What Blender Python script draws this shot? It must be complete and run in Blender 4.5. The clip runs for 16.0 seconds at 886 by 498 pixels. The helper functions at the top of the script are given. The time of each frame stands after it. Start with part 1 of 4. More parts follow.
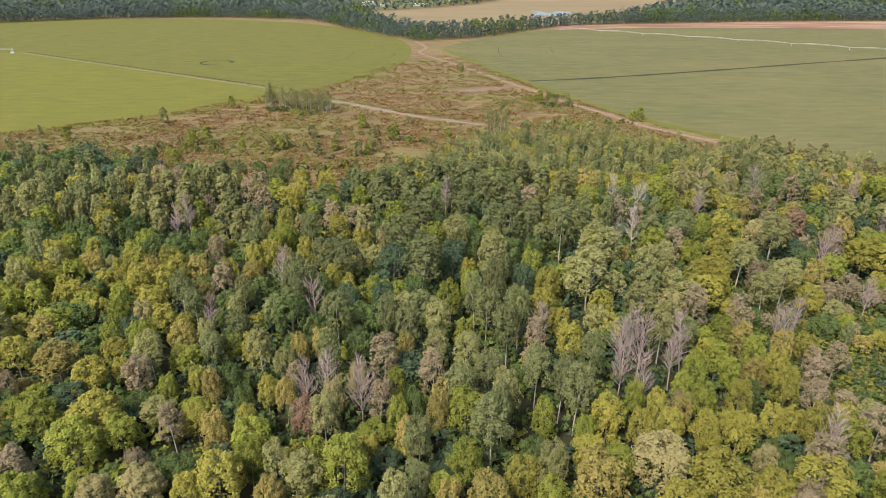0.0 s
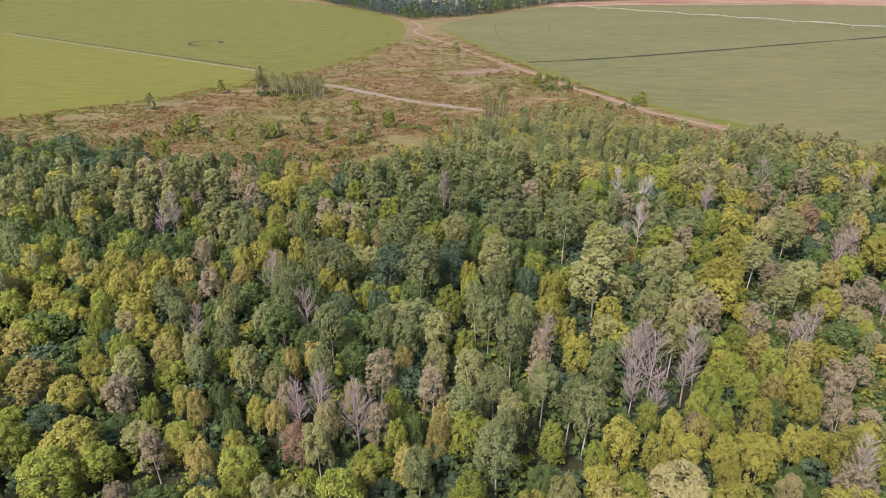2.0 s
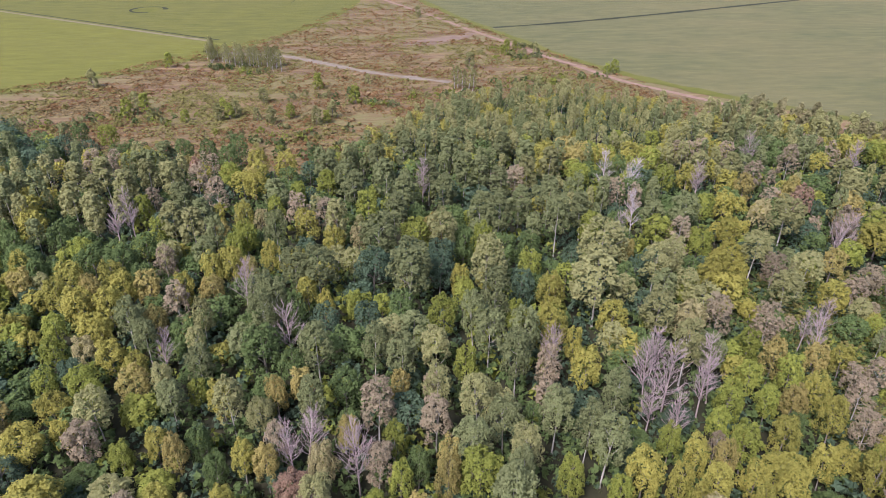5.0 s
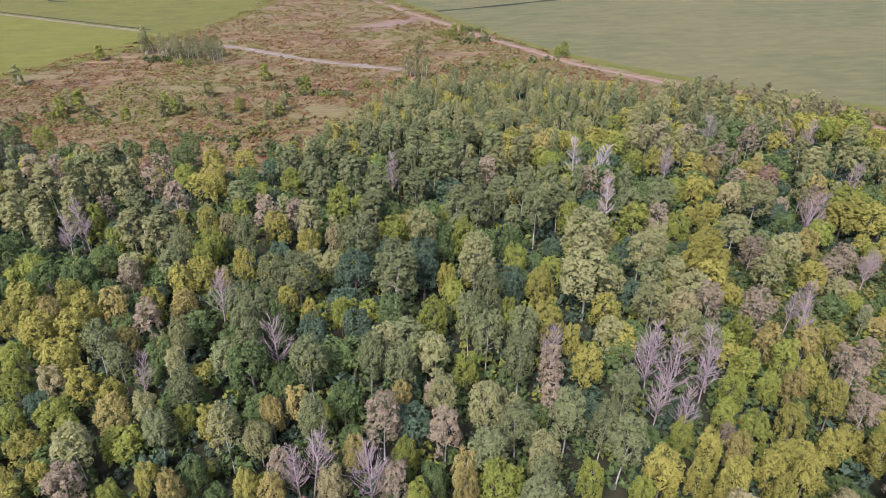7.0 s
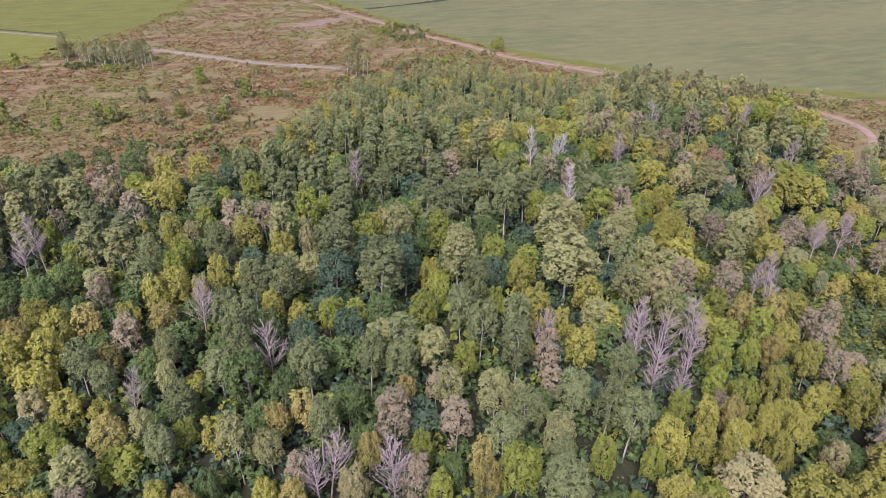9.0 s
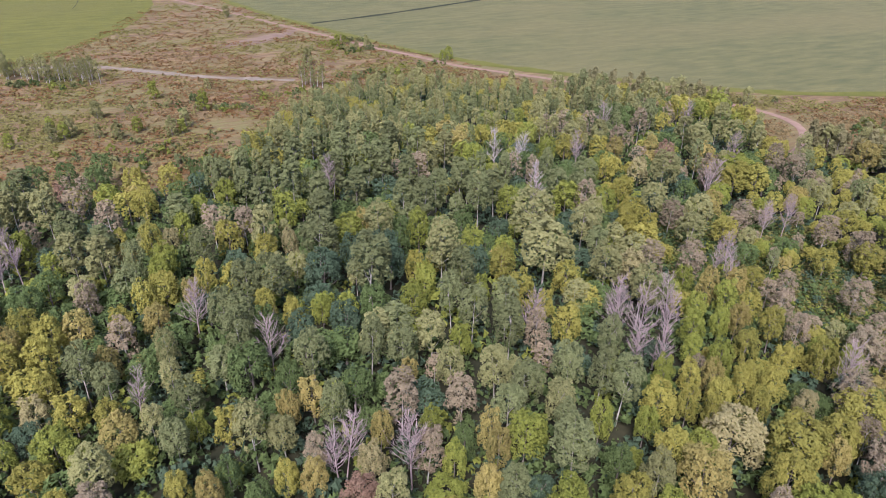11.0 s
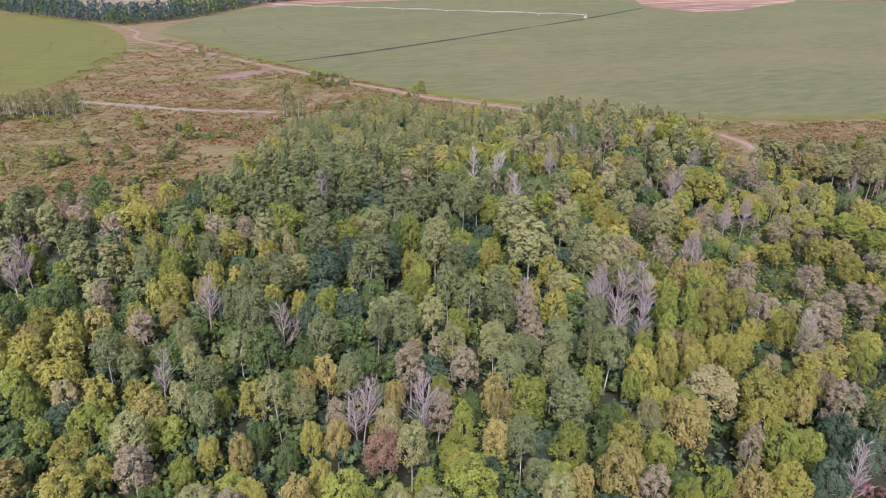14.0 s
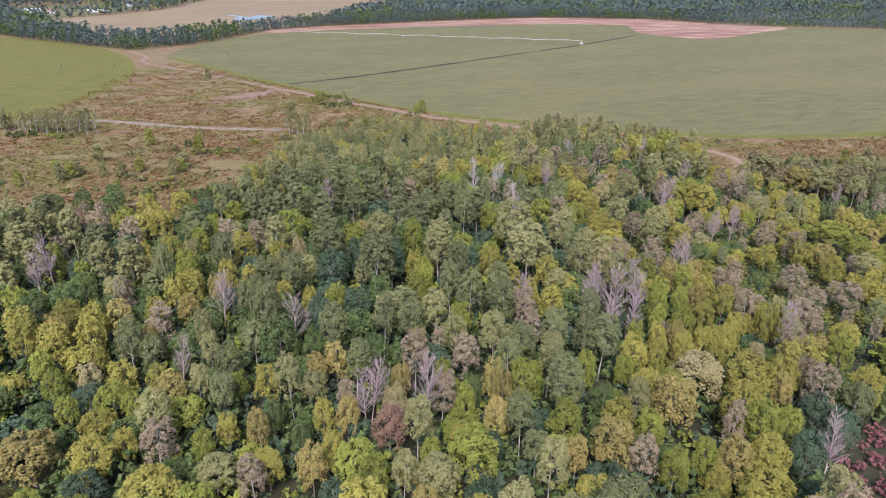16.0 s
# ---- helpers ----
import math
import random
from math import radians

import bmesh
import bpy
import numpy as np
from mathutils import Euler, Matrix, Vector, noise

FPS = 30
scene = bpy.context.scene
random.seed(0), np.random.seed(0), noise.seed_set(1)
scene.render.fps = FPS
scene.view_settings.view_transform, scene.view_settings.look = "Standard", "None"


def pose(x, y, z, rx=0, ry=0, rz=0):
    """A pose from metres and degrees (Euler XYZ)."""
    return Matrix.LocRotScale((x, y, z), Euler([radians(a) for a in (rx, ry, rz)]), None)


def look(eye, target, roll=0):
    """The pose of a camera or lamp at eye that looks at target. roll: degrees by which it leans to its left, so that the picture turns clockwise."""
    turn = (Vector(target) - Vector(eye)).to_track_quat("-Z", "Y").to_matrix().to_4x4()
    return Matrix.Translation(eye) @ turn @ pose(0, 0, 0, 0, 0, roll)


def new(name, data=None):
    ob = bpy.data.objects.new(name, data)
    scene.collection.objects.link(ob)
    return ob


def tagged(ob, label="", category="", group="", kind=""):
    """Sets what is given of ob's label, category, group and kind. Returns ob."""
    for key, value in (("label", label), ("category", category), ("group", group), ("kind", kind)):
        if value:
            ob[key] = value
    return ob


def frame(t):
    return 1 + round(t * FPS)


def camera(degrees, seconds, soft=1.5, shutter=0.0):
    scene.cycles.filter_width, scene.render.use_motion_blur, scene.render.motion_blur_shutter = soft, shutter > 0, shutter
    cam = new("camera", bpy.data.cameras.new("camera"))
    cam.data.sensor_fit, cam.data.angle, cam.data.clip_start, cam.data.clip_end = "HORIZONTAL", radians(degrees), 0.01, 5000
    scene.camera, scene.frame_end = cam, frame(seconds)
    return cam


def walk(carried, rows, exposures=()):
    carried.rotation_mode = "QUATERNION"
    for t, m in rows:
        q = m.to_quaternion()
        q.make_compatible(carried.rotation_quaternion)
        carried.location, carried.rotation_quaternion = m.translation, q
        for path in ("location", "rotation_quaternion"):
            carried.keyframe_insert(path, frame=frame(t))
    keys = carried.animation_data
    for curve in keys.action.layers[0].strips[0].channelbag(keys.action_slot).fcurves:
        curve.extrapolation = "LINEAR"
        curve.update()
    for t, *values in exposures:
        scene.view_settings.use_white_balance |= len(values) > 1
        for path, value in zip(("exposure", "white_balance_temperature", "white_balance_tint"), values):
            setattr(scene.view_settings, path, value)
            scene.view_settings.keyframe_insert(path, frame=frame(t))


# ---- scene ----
cam = camera(66.9, 16.0, soft=0.5)
METRES, EYE, TILT, LEAN, TURN = 96.6, 85.0, -23.5, -0.25, 0.0
ROWS = [
    (0.0, 0.0, 0.0, 0.0, 0.0, 0.0, -0.0),
    (0.5, 0.0, 0.0228, 0.017, 0.03, -0.43, 0.01),
    (1.0, -0.0016, 0.0457, 0.0341, -0.08, -0.89, 0.09),
    (1.5, -0.0045, 0.0689, 0.0513, -0.22, -1.39, 0.16),
    (2.0, -0.0091, 0.0925, 0.0679, -0.4, -1.94, 0.26),
    (2.5, -0.0156, 0.1162, 0.0847, -0.68, -2.5, 0.39),
    (3.0, -0.0237, 0.1399, 0.1012, -1.14, -3.03, 0.6),
    (5.5, -0.1015, 0.2534, 0.1732, -5.2, -5.85, 2.22),
    (6.0, -0.1251, 0.2716, 0.184, -6.47, -6.35, 2.73),
    (6.5, -0.1514, 0.2875, 0.1933, -7.92, -6.76, 3.3),
    (7.0, -0.1805, 0.3005, 0.2004, -9.56, -7.03, 3.96),
    (7.5, -0.2111, 0.3106, 0.205, -11.13, -7.25, 4.57),
    (8.0, -0.2437, 0.3175, 0.2074, -12.79, -7.42, 5.23),
    (8.5, -0.2767, 0.321, 0.2062, -14.52, -7.64, 5.93),
    (9.0, -0.3096, 0.3205, 0.2031, -16.3, -7.81, 6.64),
    (11.5, -0.4613, 0.2749, 0.1581, -22.57, -6.8, 9.01),
    (12.0, -0.4866, 0.2601, 0.1451, -23.29, -6.29, 9.25),
    (12.5, -0.5103, 0.2439, 0.1314, -23.87, -5.74, 9.43),
    (13.0, -0.5322, 0.2266, 0.1168, -24.36, -5.18, 9.59),
    (13.5, -0.5525, 0.2086, 0.1018, -24.68, -4.63, 9.68),
    (14.0, -0.5715, 0.1899, 0.0862, -24.89, -4.06, 9.73),
    (14.5, -0.5887, 0.1705, 0.0705, -24.84, -3.45, 9.72),
    (15.0, -0.6044, 0.1507, 0.0546, -24.87, -2.87, 9.69),
    (15.5, -0.6183, 0.1307, 0.0387, -24.92, -2.32, 9.69),
    (16.0, -0.631, 0.1105, 0.0231, -25.01, -1.82, 9.7),
]
walk(cam, [(t, pose(0, 0, EYE, TILT, LEAN, TURN) @ pose(METRES * x, METRES * y, METRES * z, 90 + pitch, roll, yaw)) for t, x, y, z, yaw, pitch, roll in ROWS],
     exposures=[(0.0, 1.46, 6350, 8), (1.5, 1.47, 6120, 12), (3.0, 1.49, 5800, 18), (6.0, 1.52, 5450, 25), (16.0, 1.47, 5450, 23)])

# ---- light: hazy late-afternoon sky ----
SUN_ELEVATION, SUN_AZIMUTH = 49.0, -146.0      # degrees; azimuth from +y, plus is towards +x
world = bpy.data.worlds.new("world")
scene.world = world
world.use_nodes = True
sky = world.node_tree.nodes.new("ShaderNodeTexSky")
sky.sky_type = "NISHITA"
sky.sun_disc = False
sky.sun_elevation, sky.sun_rotation = radians(SUN_ELEVATION), radians(SUN_AZIMUTH)
sky.air_density, sky.dust_density = 1.0, 4.0
back = world.node_tree.nodes["Background"]
back.inputs["Strength"].default_value = 0.098
world.node_tree.links.new(sky.outputs["Color"], back.inputs["Color"])
sun = new("sun", bpy.data.lights.new("sun", "SUN"))
sun.data.energy, sun.data.angle, sun.data.color = 2.85, radians(16), (1.0, 0.9, 0.76)
sun_way = Vector((math.sin(radians(SUN_AZIMUTH)) * math.cos(radians(SUN_ELEVATION)),
                  math.cos(radians(SUN_AZIMUTH)) * math.cos(radians(SUN_ELEVATION)), math.sin(radians(SUN_ELEVATION))))
sun.matrix_world = look(sun_way * 500, (0, 0, 0))


# ---- materials ----
def nodes_of(name):
    mat = bpy.data.materials.new(name)
    mat.use_nodes = True
    tree = mat.node_tree
    return mat, tree, tree.nodes["Principled BSDF"], tree.nodes["Material Output"]


def node(tree, kind, **values):
    n = tree.nodes.new(kind)
    for key, value in values.items():
        n.inputs[key].default_value = value
    return n


def rgb(c):
    return (*c, 1.0)


def blend(tree, factor, a, b, how="MIX"):
    """A colour mix; factor, a and b are sockets or plain values."""
    m = tree.nodes.new("ShaderNodeMix")
    m.data_type, m.blend_type = "RGBA", how
    for socket, value in zip((m.inputs[0], m.inputs[6], m.inputs[7]), (factor, a, b)):
        if isinstance(value, bpy.types.NodeSocket):
            tree.links.new(value, socket)
        else:
            socket.default_value = value if isinstance(value, float) else rgb(value)
    return m.outputs[2]


def ramp(tree, socket, low, high):
    r = tree.nodes.new("ShaderNodeMapRange")
    r.inputs["From Min"].default_value, r.inputs["From Max"].default_value = low, high
    tree.links.new(socket, r.inputs["Value"])
    return r.outputs["Result"]


def cloud(tree, scale, stretch=(1, 1, 1), turn=0.0, detail=4.0):
    """Noise over the world's own metres; scale is in turns a metre."""
    geo = tree.nodes.new("ShaderNodeNewGeometry")
    mapping = tree.nodes.new("ShaderNodeMapping")
    mapping.inputs["Scale"].default_value = stretch
    mapping.inputs["Rotation"].default_value = (0, 0, turn)
    tree.links.new(geo.outputs["Position"], mapping.inputs["Vector"])
    n = node(tree, "ShaderNodeTexNoise", Scale=scale, Detail=detail)
    tree.links.new(mapping.outputs["Vector"], n.inputs["Vector"])
    return n.outputs["Fac"]


def relief(tree, bsdf, socket, strength, distance):
    b = node(tree, "ShaderNodeBump", Strength=strength, Distance=distance)
    tree.links.new(socket, b.inputs["Height"])
    tree.links.new(b.outputs["Normal"], bsdf.inputs["Normal"])


def leaf_material(name, a, b, c):
    """Foliage: two leaf colours by leaf, drifting to a third by tree, and some light through the leaf."""
    mat, tree, bsdf, out = nodes_of(name)
    geo = tree.nodes.new("ShaderNodeNewGeometry")
    info = tree.nodes.new("ShaderNodeObjectInfo")
    share = tree.nodes.new("ShaderNodeMapRange")
    share.inputs["To Min"].default_value, share.inputs["To Max"].default_value = 0.22, 0.78
    tree.links.new(geo.outputs["Random Per Island"], share.inputs["Value"])
    base = blend(tree, share.outputs["Result"], a, b)
    big = ramp(tree, cloud(tree, 0.11, detail=2.0), 0.38, 0.68)
    base = blend(tree, big, base, blend(tree, 0.5, base, c))
    own = node(tree, "ShaderNodeHueSaturation")
    tint = tree.nodes.new("ShaderNodeMapRange")
    tint.inputs["To Min"].default_value, tint.inputs["To Max"].default_value = 0.8, 1.2
    tree.links.new(info.outputs["Random"], tint.inputs["Value"])
    tree.links.new(tint.outputs["Result"], own.inputs["Value"])
    tree.links.new(base, own.inputs["Color"])
    tree.links.new(own.outputs["Color"], bsdf.inputs["Base Color"])
    bsdf.inputs["Roughness"].default_value = 0.8
    bsdf.inputs["Specular IOR Level"].default_value = 0.08
    through_leaf = tree.nodes.new("ShaderNodeBsdfTranslucent")
    tree.links.new(own.outputs["Color"], through_leaf.inputs["Color"])
    mix = node(tree, "ShaderNodeMixShader", Fac=0.4)
    tree.links.new(bsdf.outputs["BSDF"], mix.inputs[1])
    tree.links.new(through_leaf.outputs["BSDF"], mix.inputs[2])
    tree.links.new(mix.outputs["Shader"], out.inputs["Surface"])
    return mat


def plain_material(name, a, b, scale, rough=0.85, bump=0.3, metal=0.0, stretch=(1, 1, 1)):
    mat, tree, bsdf, _ = nodes_of(name)
    n = cloud(tree, scale, stretch)
    tree.links.new(blend(tree, ramp(tree, n, 0.3, 0.7), a, b), bsdf.inputs["Base Color"])
    bsdf.inputs["Roughness"].default_value, bsdf.inputs["Metallic"].default_value = rough, metal
    bsdf.inputs["Specular IOR Level"].default_value = 0.12 if rough > 0.8 else 0.4
    if bump:
        relief(tree, bsdf, n, bump, 0.3 / scale * 0.1)
    return mat


LEAF = {
    "grey": leaf_material("leaf_grey_green", (0.104, 0.117, 0.049), (0.154, 0.171, 0.074), (0.144, 0.156, 0.068)),
    "dark": leaf_material("leaf_dark_green", (0.0634, 0.0924, 0.0304), (0.11, 0.15, 0.0507), (0.0968, 0.128, 0.0431)),
    "yellow": leaf_material("leaf_yellow_green", (0.184, 0.17, 0.037), (0.284, 0.262, 0.059), (0.21, 0.21, 0.05)),
    "lime": leaf_material("leaf_lime_green", (0.137, 0.157, 0.0305), (0.216, 0.239, 0.0463), (0.196, 0.207, 0.0429)),
    "ochre": leaf_material("leaf_ochre", (0.2, 0.166, 0.054), (0.308, 0.255, 0.084), (0.225, 0.208, 0.068)),
    "tan": leaf_material("leaf_tan", (0.168, 0.134, 0.088), (0.262, 0.212, 0.14), (0.2, 0.174, 0.105)),
    "pale": leaf_material("leaf_pale_green", (0.158, 0.158, 0.064), (0.232, 0.228, 0.096), (0.194, 0.196, 0.08)),
    "cream": leaf_material("leaf_cream_yellow", (0.2, 0.176, 0.084), (0.325, 0.288, 0.138), (0.228, 0.204, 0.09)),
    "red": leaf_material("leaf_red_brown", (0.18, 0.115, 0.078), (0.27, 0.178, 0.122), (0.2, 0.145, 0.095)),
    "pine": leaf_material("leaf_conifer", (0.15, 0.138, 0.066), (0.24, 0.22, 0.11), (0.19, 0.175, 0.09)),
    "teal": leaf_material("leaf_blue_green", (0.046, 0.072, 0.042), (0.08, 0.115, 0.068), (0.072, 0.1, 0.058)),
    # far green crowns with the bluish distance haze put into their leaf colour
    "far_haze": leaf_material("leaf_far_haze_blue", (0.066, 0.09, 0.078), (0.1, 0.128, 0.112), (0.085, 0.112, 0.096)),
    "rust": leaf_material("shrub_rust", (0.152, 0.0848, 0.0364), (0.252, 0.141, 0.0606), (0.188, 0.124, 0.051)),
    "olive": leaf_material("shrub_olive", (0.154, 0.142, 0.0465), (0.254, 0.236, 0.077), (0.211, 0.182, 0.0648)),
    "straw": leaf_material("grass_straw", (0.189, 0.143, 0.0678), (0.313, 0.237, 0.113), (0.232, 0.172, 0.0832)),
    "wine": leaf_material("shrub_wine_red", (0.144, 0.0646, 0.0646), (0.239, 0.107, 0.107), (0.18, 0.09, 0.085)),
}
BARK = plain_material("bark_grey_brown", (0.119, 0.101, 0.084), (0.21, 0.185, 0.161), 1.5, stretch=(1, 1, 0.3))
WHITE_BARK = plain_material("bark_pale_aspen", (0.2, 0.185, 0.16), (0.36, 0.335, 0.3), 1.2)
DEAD_WOOD = plain_material("dead_wood_pink_grey", (0.19, 0.148, 0.142), (0.31, 0.25, 0.24), 1.0, stretch=(1, 1, 0.3))
PALE_WOOD = plain_material("bleached_dead_wood", (0.3, 0.26, 0.25), (0.43, 0.38, 0.37), 1.0)
STEEL = plain_material("galvanised_steel", (0.372, 0.378, 0.378), (0.45, 0.45, 0.444), 2.0, rough=0.5, bump=0.0, metal=0.3)
RUBBER = plain_material("black_rubber", (0.02, 0.02, 0.02), (0.04, 0.04, 0.04), 3.0)
WHITE_PAINT = plain_material("white_sheet_metal", (0.27, 0.27, 0.255), (0.345, 0.345, 0.33), 0.5, rough=0.5, bump=0.0)
ROOF_RED = plain_material("brown_roof", (0.2, 0.12, 0.1), (0.28, 0.17, 0.14), 0.8)


def heath_material():
    mat, tree, bsdf, _ = nodes_of("heath_ground")
    streak = cloud(tree, 0.12, (0.35, 1.8, 1), 0.1, 8.0)
    small = cloud(tree, 0.3, (0.5, 1.3, 1), 0.2, 5.0)
    patch = cloud(tree, 0.025, (0.6, 1.5, 1), 0.2, 4.0)
    fine = cloud(tree, 1.1, detail=5.0)
    base = blend(tree, ramp(tree, streak, 0.42, 0.6), (0.085, 0.047, 0.018), (0.185, 0.122, 0.05))
    base = blend(tree, ramp(tree, patch, 0.4, 0.6), base, (0.115, 0.1, 0.028))
    base = blend(tree, ramp(tree, small, 0.42, 0.62), base, blend(tree, 0.6, base, (0.1, 0.05, 0.018)))
    base = blend(tree, ramp(tree, fine, 0.35, 0.7), base, blend(tree, 0.35, base, (0.05, 0.042, 0.014)))
    tree.links.new(base, bsdf.inputs["Base Color"])
    bsdf.inputs["Roughness"].default_value = 0.95
    relief(tree, bsdf, small, 0.6, 0.8)
    return mat


def crop_material(name, light, deep, worn, turn):
    mat, tree, bsdf, _ = nodes_of(name)
    streak = cloud(tree, 0.1, (0.5, 1.6, 1), turn, 7.0)
    broad = cloud(tree, 0.008, (0.7, 1.6, 1), turn, 4.0)
    rows = cloud(tree, 0.42, (0.3, 1.5, 1), turn + 0.5, 5.0)
    base = blend(tree, ramp(tree, streak, 0.3, 0.7), deep, light)
    base = blend(tree, ramp(tree, broad, 0.46, 0.66), base, blend(tree, 0.6, base, worn))
    base = blend(tree, ramp(tree, rows, 0.4, 0.7), base, blend(tree, 0.5, base, deep))
    tree.links.new(base, bsdf.inputs["Base Color"])
    bsdf.inputs["Roughness"].default_value = 0.9
    bsdf.inputs["Specular IOR Level"].default_value = 0.2
    relief(tree, bsdf, rows, 0.8, 0.8)
    return mat


def stripe_material():
    mat, tree, bsdf, _ = nodes_of("cut_over_ground")
    s = cloud(tree, 0.045, (0.14, 2.8, 1), 0.15, 5.0)
    base = blend(tree, ramp(tree, s, 0.46, 0.56), (0.115, 0.048, 0.03), (0.235, 0.16, 0.098))
    base = blend(tree, ramp(tree, cloud(tree, 0.02), 0.5, 0.7), base, (0.15, 0.075, 0.045))
    tree.links.new(base, bsdf.inputs["Base Color"])
    bsdf.inputs["Roughness"].default_value = 0.95
    relief(tree, bsdf, s, 0.6, 0.6)
    return mat


HEATH = heath_material()
CROP_LEFT = crop_material("crop_bright_green", (0.106, 0.102, 0.018), (0.064, 0.067, 0.012), (0.09, 0.085, 0.02), 0.1)
CROP_RIPE = crop_material("crop_yellow_green", (0.112, 0.11, 0.016), (0.076, 0.078, 0.011), (0.1, 0.096, 0.019), 0.4)
CROP_RIGHT = crop_material("crop_dull_green", (0.112, 0.104, 0.04), (0.062, 0.066, 0.025), (0.122, 0.104, 0.043), -0.18)
MARGIN = plain_material("field_margin_grass", (0.07, 0.076, 0.013), (0.1, 0.096, 0.02), 0.12)
SAND = plain_material("sandy_road", (0.15, 0.095, 0.07), (0.21, 0.145, 0.11), 0.3)
PALE_SAND = plain_material("pale_track", (0.124, 0.102, 0.0775), (0.186, 0.155, 0.118), 0.25)
BARE = plain_material("bare_sandy_soil", (0.115, 0.078, 0.055), (0.165, 0.122, 0.088), 0.12)
TRACK_SOIL = plain_material("field_track_soil", (0.115, 0.095, 0.055), (0.16, 0.135, 0.085), 0.2)
# leaf litter, with the shade under the trees darkened into the colour
SHADE_DARK_FLOOR = plain_material("forest_floor", (0.017, 0.019, 0.01), (0.034, 0.032, 0.017), 0.25, bump=0.6)
GRASS = plain_material("clearing_grass", (0.0504, 0.0546, 0.021), (0.0798, 0.069, 0.0336), 0.2, bump=0.6)
DRY_GRASS = plain_material("dry_pale_meadow", (0.134, 0.107, 0.0588), (0.168, 0.13, 0.078), 0.012, stretch=(0.6, 1.5, 1))
FAR_GRASS = plain_material("far_green_meadow", (0.0756, 0.0798, 0.0294), (0.105, 0.101, 0.042), 0.02)
RUT = plain_material("dark_wheel_rut", (0.017, 0.021, 0.01), (0.032, 0.033, 0.017), 0.1)
CUT_OVER = stripe_material()
WATER, _tree, _bsdf, _ = nodes_of("pond_water")
_bsdf.inputs["Base Color"].default_value = (0.1, 0.12, 0.13, 1)
_bsdf.inputs["Roughness"].default_value = 0.12


# ---- building blocks ----
def mesh_of(name, verts, faces, mats, index=None):
    """A mesh of triangles from arrays."""
    me = bpy.data.meshes.new(name)
    verts, faces = np.asarray(verts, np.float32), np.asarray(faces, np.int32)
    me.vertices.add(len(verts))
    me.vertices.foreach_set("co", verts.ravel())
    me.loops.add(faces.size)
    me.loops.foreach_set("vertex_index", faces.ravel())
    me.polygons.add(len(faces))
    me.polygons.foreach_set("loop_start", np.arange(len(faces), dtype=np.int32) * 3)
    for m in mats:
        me.materials.append(m)
    if index is not None:
        me.polygons.foreach_set("material_index", np.asarray(index, np.int32))
    me.update(calc_edges=True)
    return me


def part(name, me, parent, label="", mat=None):
    """One mesh object under a thing; mat replaces the mesh's own material on this object alone."""
    ob = new(name, me)
    ob.parent = parent
    if mat is not None:
        ob.material_slots[0].link = "OBJECT"
        ob.material_slots[0].material = mat
    return tagged(ob, label)


def joined(pieces):
    """Join (verts, faces) pairs."""
    vs, qs, base = [], [], 0
    for v, q in pieces:
        vs.append(v)
        qs.append(q + base)
        base += len(v)
    return np.concatenate(vs), np.concatenate(qs)


def tube(points, radii, sides=5):
    """A tapered limb along points."""
    points = np.asarray(points, float)
    verts, quads = [], []
    a = np.arange(sides) * 2 * np.pi / sides
    for i, (p, r) in enumerate(zip(points, radii)):
        d = points[min(i + 1, len(points) - 1)] - points[max(i - 1, 0)]
        d /= np.linalg.norm(d) + 1e-9
        u = np.cross(d, (0.31, 0.87, 0.1))
        u /= np.linalg.norm(u) + 1e-9
        w = np.cross(d, u)
        verts.append(p + r * (np.cos(a)[:, None] * u + np.sin(a)[:, None] * w))
        if i:
            k, j = np.arange(sides), (np.arange(sides) + 1) % sides
            quads.append(np.stack([(i - 1) * sides + k, (i - 1) * sides + j, i * sides + j], 1))
            quads.append(np.stack([(i - 1) * sides + k, i * sides + j, i * sides + k], 1))
    return np.concatenate(verts), np.concatenate(quads)


def leaves(rng, at, out, size):
    """A small leaf spray at each place, lying along the crown's surface with a loose tilt."""
    n = len(at)
    face = out + rng.normal(0, 0.55, (n, 3))
    face /= np.linalg.norm(face, axis=1)[:, None] + 1e-9
    u = np.cross(face, rng.normal(0, 1, (n, 3)))
    u /= np.linalg.norm(u, axis=1)[:, None] + 1e-9
    w = np.cross(face, u)
    s = (size * rng.uniform(0.6, 1.4, n))[:, None]
    v = np.stack([at - u * s * 0.5 - w * s * 0.4, at + u * s * 0.46 - w * s * 0.5, at + w * s * 0.85], 1).reshape(-1, 3)
    return v, np.arange(3 * n).reshape(-1, 3)


